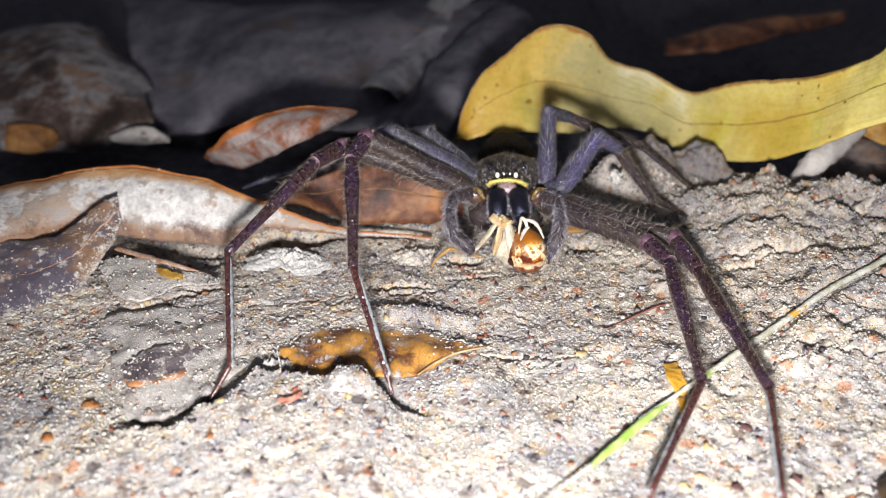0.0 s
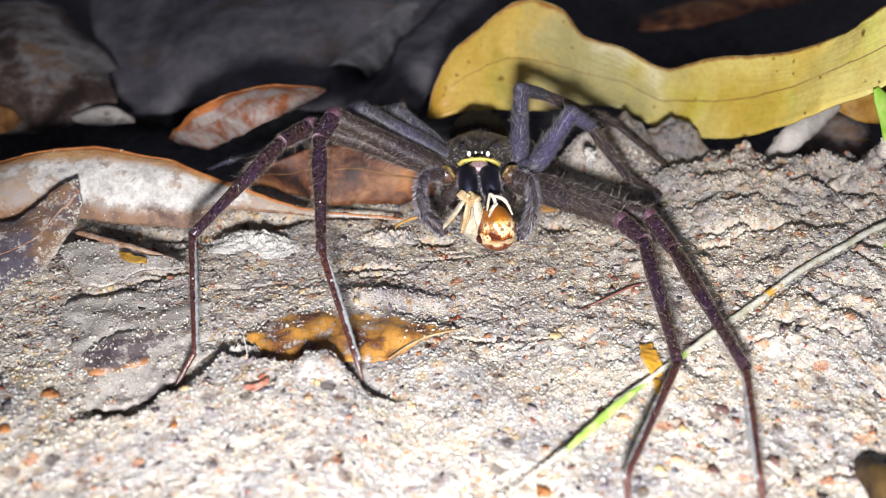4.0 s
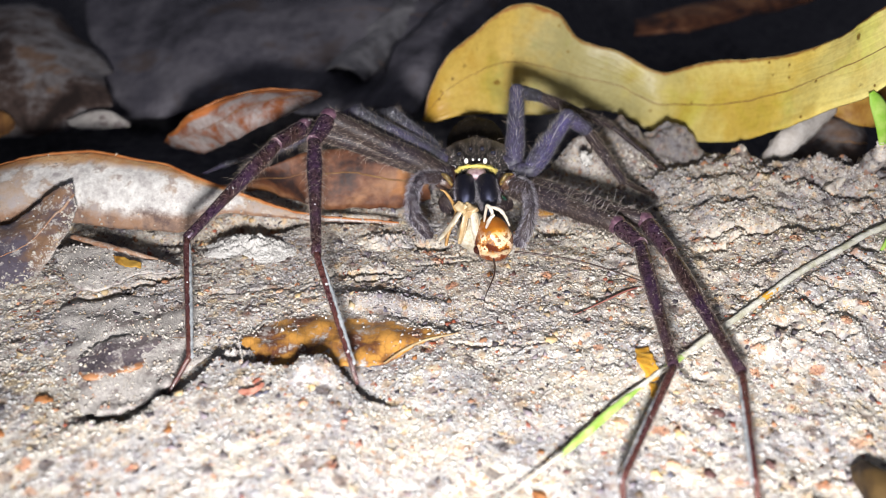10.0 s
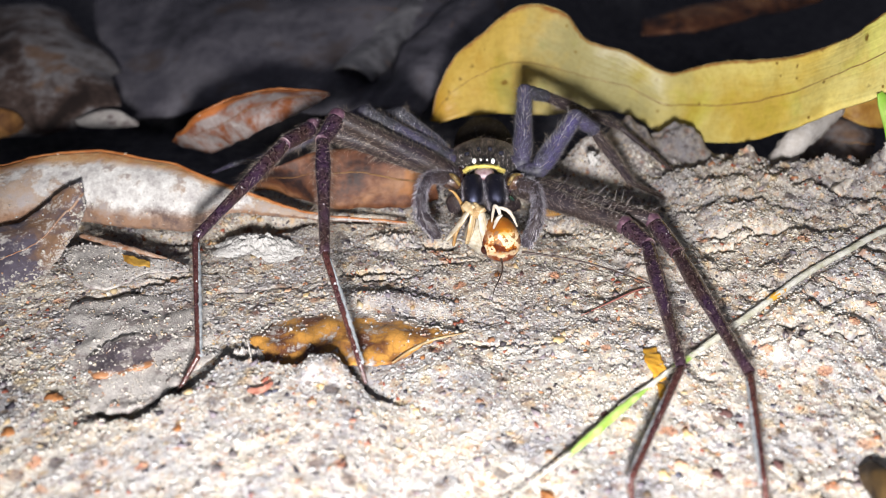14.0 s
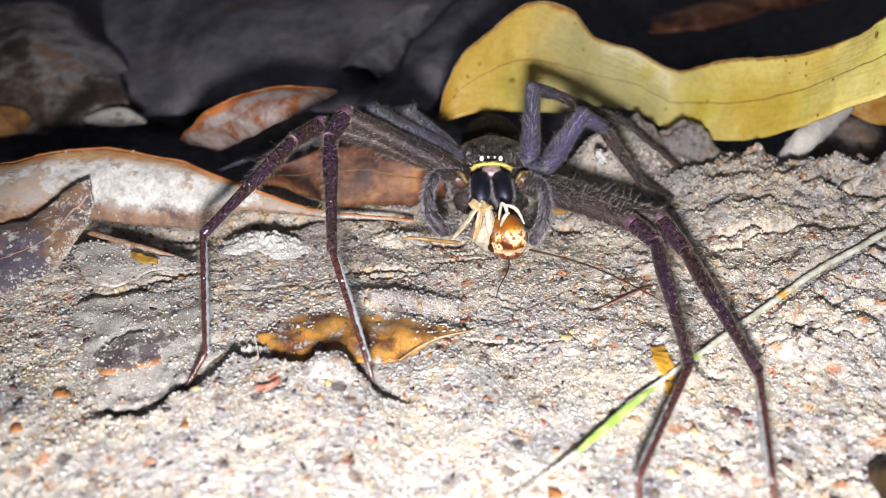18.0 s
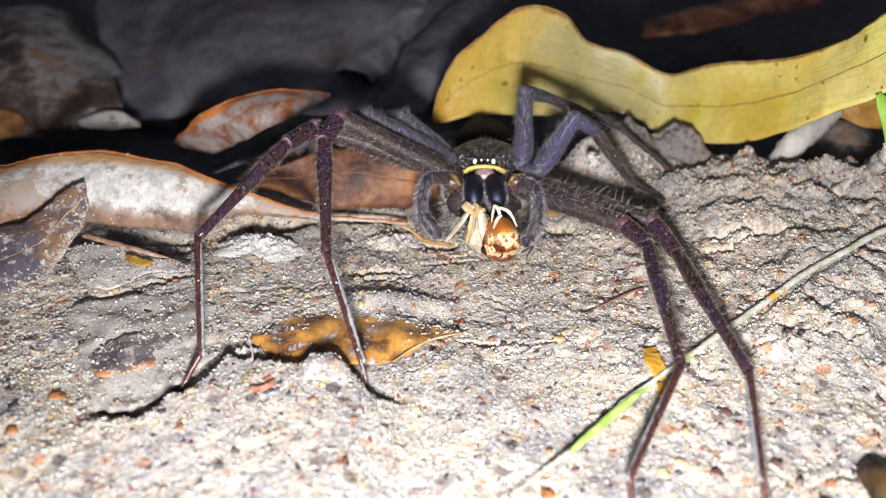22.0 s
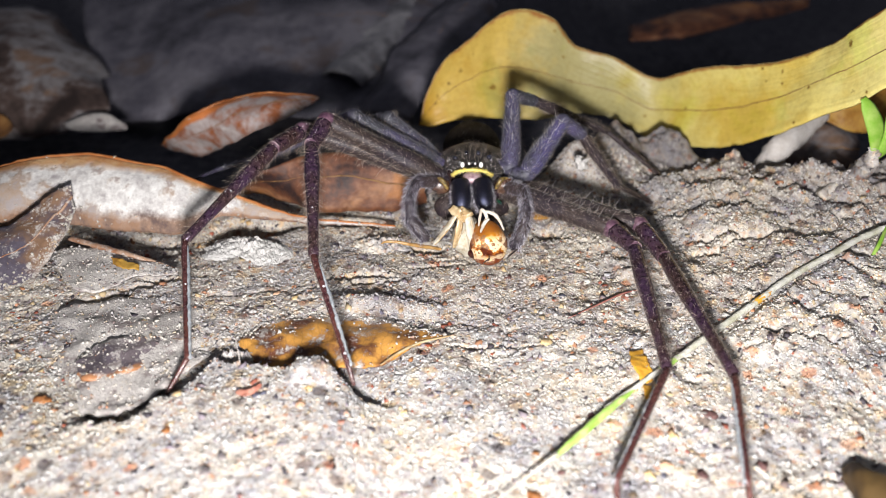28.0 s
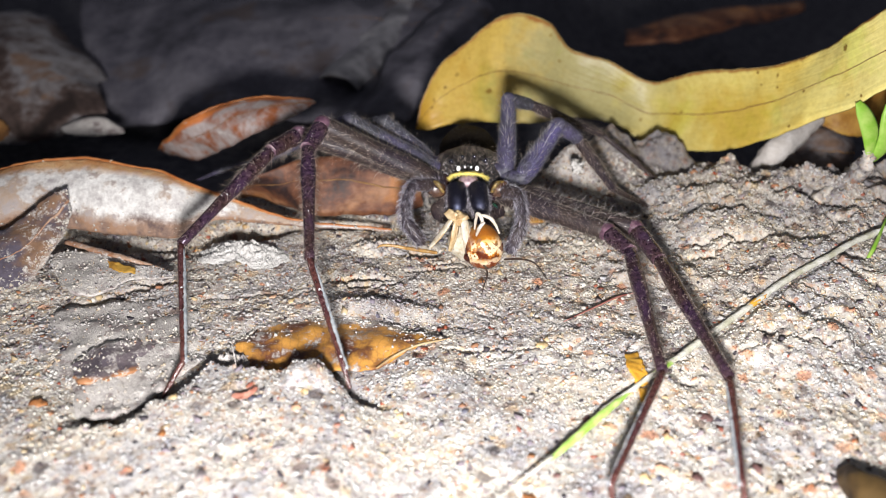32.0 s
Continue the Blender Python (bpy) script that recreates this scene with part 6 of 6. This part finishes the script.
for k, (leg, t, i) in enumerate((("a", 0.35, 2), ("a", 0.6, 2), ("a", 0.75, 0), ("a", 0.3, 3), ("b", 0.2, 2), ("b", 0.5, 2), ("c", 0.9, 0), ("d", 0.2, 2), ("d", 0.5, 2), ("c", 0.3, 2), ("b", 0.4, 3), ("a", 0.9, 3), ("e", 0.5, 2))):
    ob, j = legs[leg]
    c = j[i] + (j[i + 1] - j[i]) * t
    part("grain", blob(c + Vector((0.1, -0.75 if i < 3 else -0.4, 0.45 if i < 3 else 0.25)), (0.07 + 0.02 * (k % 4),) * 3, (0, 0, 0), 6, 8, 0.3, seed=k), M_SPECK, ob, "clinging white sand grain")

# ---- prey ----
PREY = Vector((7, -9.2, 5.3))
cricket = thing("cricket", tuple(PREY), "half-eaten cricket held in the spider's jaws", "cricket")


def egg(v):
    return (v.x * (1 - 0.12 * v.z), v.y, v.z)


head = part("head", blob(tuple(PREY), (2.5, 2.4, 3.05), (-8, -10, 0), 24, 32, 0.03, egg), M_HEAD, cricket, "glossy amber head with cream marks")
for at, r in (((5.2, -10.4, 4.4), 0.7), ((9.0, -9.6, 5.8), 0.5)):
    part("eye", blob(at, (r, r * 0.6, r), (0, 0, 0), 10, 12), M_EYE_BROWN, head, "dark red-brown compound eye")
part("thorax", blob((4.9, -7.6, 5.2), (2.4, 2.2, 2.6), (0, 20, 0), 16, 20, 0.15), M_CREAM, cricket, "cream torn thorax")
LT, LB, MT, MB = Vector((3.0, -8.4, 8.8)), Vector((0.2, -9.2, 5.1)), Vector((3.6, -9.0, 8.6)), Vector((2.8, -9.6, 4.9))
RT, RB = Vector((4.6, -9.2, 8.7)), Vector((5.3, -9.6, 3.8))
for a, b, wide, tone, what in ((LT, LB, 0.55, M_CREAM, "pale cream folded leg"), (MT, MB, 0.62, M_HONEY, "honey-coloured folded leg"), (RT, RB, 0.85, M_CREAM, "cream torn side plate")):
    femur = part("femur", tube([a, (a + b) / 2 + Vector((0.08, -0.15, 0)), b], (wide * 0.75, wide, wide * 0.85, wide * 0.55), 18, 14, 0.10, flat=0.5, seed=int(wide * 100)), tone, cricket, what)
    part("ridge", tube([a + Vector((wide * 0.35, -0.42, 0)), (a + b) / 2 + Vector((wide * 0.45, -0.62, 0)), b + Vector((wide * 0.25, -0.32, 0))], (0.04, 0.07, 0.04), 14, 6, 0.3), M_HONEY, femur, "amber ridge")
    part("spines", fur([a, b], (wide * 0.8, wide * 0.6), 60, 0.3, 0.014, 0.8, int(wide * 70)), M_HAIR, femur, "tiny pale spines")
part("shoulder", joined(blob(LT + Vector((0.6, 0.2, 0.2)), (1.3, 0.8, 0.75), (0, 25, 0), 14, 18, 0.8, seed=4), blob(MT + Vector((0.5, 0.2, 0.2)), (0.9, 0.7, 0.7), (0, -30, 0), 14, 18, 0.8, seed=6)), M_HONEY, cricket, "honey-coloured torn shoulder")
for pts in ([(5.8, -10.4, 8.3), (6.1, -10.8, 10.6), (6.7, -11.2, 9.9), (6.3, -11.6, 8.6)], [(6.2, -10.8, 10.5), (7.4, -11.2, 10.4), (8.2, -11.2, 9.6), (8.9, -11.2, 8.1)], [(6, -11.4, 7.9), (6.4, -11.8, 9.3), (7, -11.6, 9.8)]):
    part("shred", tube(pts, (0.12, 0.24, 0.23, 0.12), 20, 8, 0.5), M_SHRED, cricket, "white torn shred of tissue")
SHIN = Vector((1.1, -8.9, 4.2))
shin = part("tibia", tube([SHIN, (-0.1, -8, 4.6), (-2.5, -7, 5.9)], (0.2, 0.26, 0.24), 12, 8, 0.15), M_AMBER, cricket, "amber jointed front leg")
FOOT = Vector((-2.5, -7, 5.9))
tarsus = part("tarsus", tube([(-2.5, -7, 5.9), (-4.1, -7, 5.4), (-5.4, -7, 4.7), (-5.8, -7, 4.1)], (0.24, 0.2, 0.17, 0.06), 12, 8, 0.2), M_AMBER, shin)
part("spines", fur([SHIN, (-2.5, -7, 5.9)], (0.36, 0.36), 70, 0.4, 0.02, 0.8, 98), M_HAIR, shin)
FEEL_A, FEEL_B = Vector((9.7, -10.5, 4.1)), Vector((7, -10.8, 3.5))
def feeler(at, length):
    bow = [at + Vector((length * k / 5, 0.04 * length * math.sin(k), 0.015 * length * k * (1 - k / 5))) for k in range(6)]
    return part("antenna", tube(bow, (0.13, 0.115, 0.10, 0.085, 0.06, 0.03), 50, 6, 0.2), M_FEELER, cricket, "long thread-like antenna")


feeler_a, feeler_b = feeler(FEEL_A, 25), feeler(FEEL_B, 10)


# ---- movement ----
def about(pivot, thing_at, rx, ry, rz, shift=(0, 0, 0)):
    """A turn about a point of the world (mm), in the space of a thing, with a shift (mm)."""
    p = (Vector(pivot) - Vector(thing_at)) * MM
    return Matrix.Translation(Vector(shift) * MM) @ Matrix.Translation(p) @ pose(0, 0, 0, rx, ry, rz) @ Matrix.Translation(-p)


def aim(pivot, thing_at, way):
    """Turns a part that lies along x about a point of the world, to point that way."""
    p = (Vector(pivot) - Vector(thing_at)) * MM
    turn = Vector((1, 0, 0)).rotation_difference(Vector(way).normalized()).to_matrix().to_4x4()
    return Matrix.Translation(p) @ turn @ Matrix.Translation(-p)


def motions():
    base = ORIGIN[spider.name]
    rest = Matrix()
    # the spider settles once, a little lower
    sink = about((5.5, 3, 9), base, 0, 0, 0, (0.2, 0, -0.45))
    for ob in (carapace, abdomen, palps["r"][0], *cheek_parts):
        walk(ob, [(0, rest), (6.5, rest), (6.95, sink), (32, sink)])
    # the jaws chew
    for ob in jaws:
        walk(ob, [(t, Matrix.Translation(Vector((x, 0, z)) * MM)) for t, x, z in ((0, 0.2, -0.15), (0.5, 0.2, -0.28), (1, 0.2, -0.36), (1.5, 0.15, -0.28), (2, 0.1, -0.1), (2.5, 0.05, 0.12),
             (3, 0, 0.05), (3.6, 0, 0), (6.5, 0, 0), (6.95, 0.22, -0.55), (32, 0.15, -0.58))])
    for key, (rx, ry) in {"a": (0.7, 0.0), "b": (0.7, 0.15), "c": (0.0, -0.4), "d": (0.0, -0.2), "f": (0.0, 0.0)}.items():
        ob, j = legs[key]
        m = about(j[5], base, rx, ry, 0, (0, 0, 0.3) if key == "f" else (0, 0, 0))
        walk(ob, [(0, rest), (6.5, rest), (6.95, m), (32, m)])
    # its feeler beside the jaws swings up and away
    ob, j = palps["l"]
    up = about(j[0], base, 0, 9, -6, (0.2, 0, -0.3))
    walk(ob, [(0, rest), (6.5, rest), (6.95, sink), (8.6, sink), (8.95, up), (32, up)])
    # the prey is turned and drawn down
    at = ORIGIN[cricket.name]
    walk(cricket, [(t, Matrix.Translation((at + Vector((x, 0, z))) * MM)) for t, x, z in ((0, 0.5, -0.4), (0.5, 0.35, -1.0), (1, 0.28, -1.15), (1.5, 0.28, -0.9), (2, 0.22, -0.3), (2.5, 0.25, 0.22),
         (3, 0.08, 0.15), (3.6, 0, 0.05), (6.5, 0, 0), (6.95, 0.2, -0.9), (16, 0.12, -0.98), (32, 0, -1.08))])
    walk(shin, [(t, about(SHIN, at, 0, a, 0)) for t, a in ((0, -22), (1, -12), (2, -14), (3, -4), (6, 0), (8.6, 0), (8.95, 84), (14.5, 86), (15.5, 20), (16.5, -46), (17.5, -40), (18.4, -28), (19, -26), (24, -30), (32, -30))])
    walk(tarsus, [(t, about(FOOT, at, 0, a, 0)) for t, a in ((0, 0), (14.5, 0), (15.5, 30), (16.5, 55), (18.5, 60), (20, 78), (22, 90), (24, 75), (27.5, 60), (32, 60))])
    walk(feeler_a, [(t, aim(FEEL_A, at, w)) for t, w in ((0, (0.3, 0.93, -0.1)), (6.4, (0.3, 0.93, -0.1)), (6.6, (0.98, 0.1, -0.05)), (6.8, (0.8, -0.5, 0.02)), (8.0, (0.86, -0.42, -0.06)), (8.6, (0.93, -0.28, -0.12)),
         (14.5, (0.93, -0.31, -0.13)), (16.5, (0.78, -0.52, -0.08)), (18.3, (0.80, -0.50, -0.12)), (18.9, (0.62, -0.74, -0.16)), (19.8, (0.58, -0.78, -0.14)), (20.6, (0.45, -0.87, 0.05)), (21.5, (0.0, -0.89, 0.45)), (28.5, (-0.04, -0.88, 0.46)), (30.5, (0.08, -0.89, 0.40)), (32, (0.2, -0.89, 0.35)))])
    walk(feeler_b, [(t, aim(FEEL_B, at, w)) for t, w in ((0, (-0.25, 0.95, -0.05)), (6.4, (-0.25, 0.95, -0.05)), (6.6, (-0.97, 0.1, -0.1)), (6.8, (-0.1, -0.97, -0.1)), (9.5, (-0.12, -0.96, -0.14)), (12, (-0.1, -0.99, -0.02)), (18.4, (-0.15, -0.97, -0.05)),
         (18.7, (-0.6, -0.75, -0.1)), (18.9, (-0.95, -0.25, -0.14)), (19.1, (-0.95, -0.25, -0.14)), (19.7, (-0.55, -0.8, -0.1)), (20.5, (-0.3, -0.93, 0.15)), (21.5, (-0.06, -0.89, 0.45)), (28.5, (-0.06, -0.88, 0.46)), (30, (-0.15, -0.96, 0.2)), (32, (-0.01, -0.99, 0.12)))])


motions()
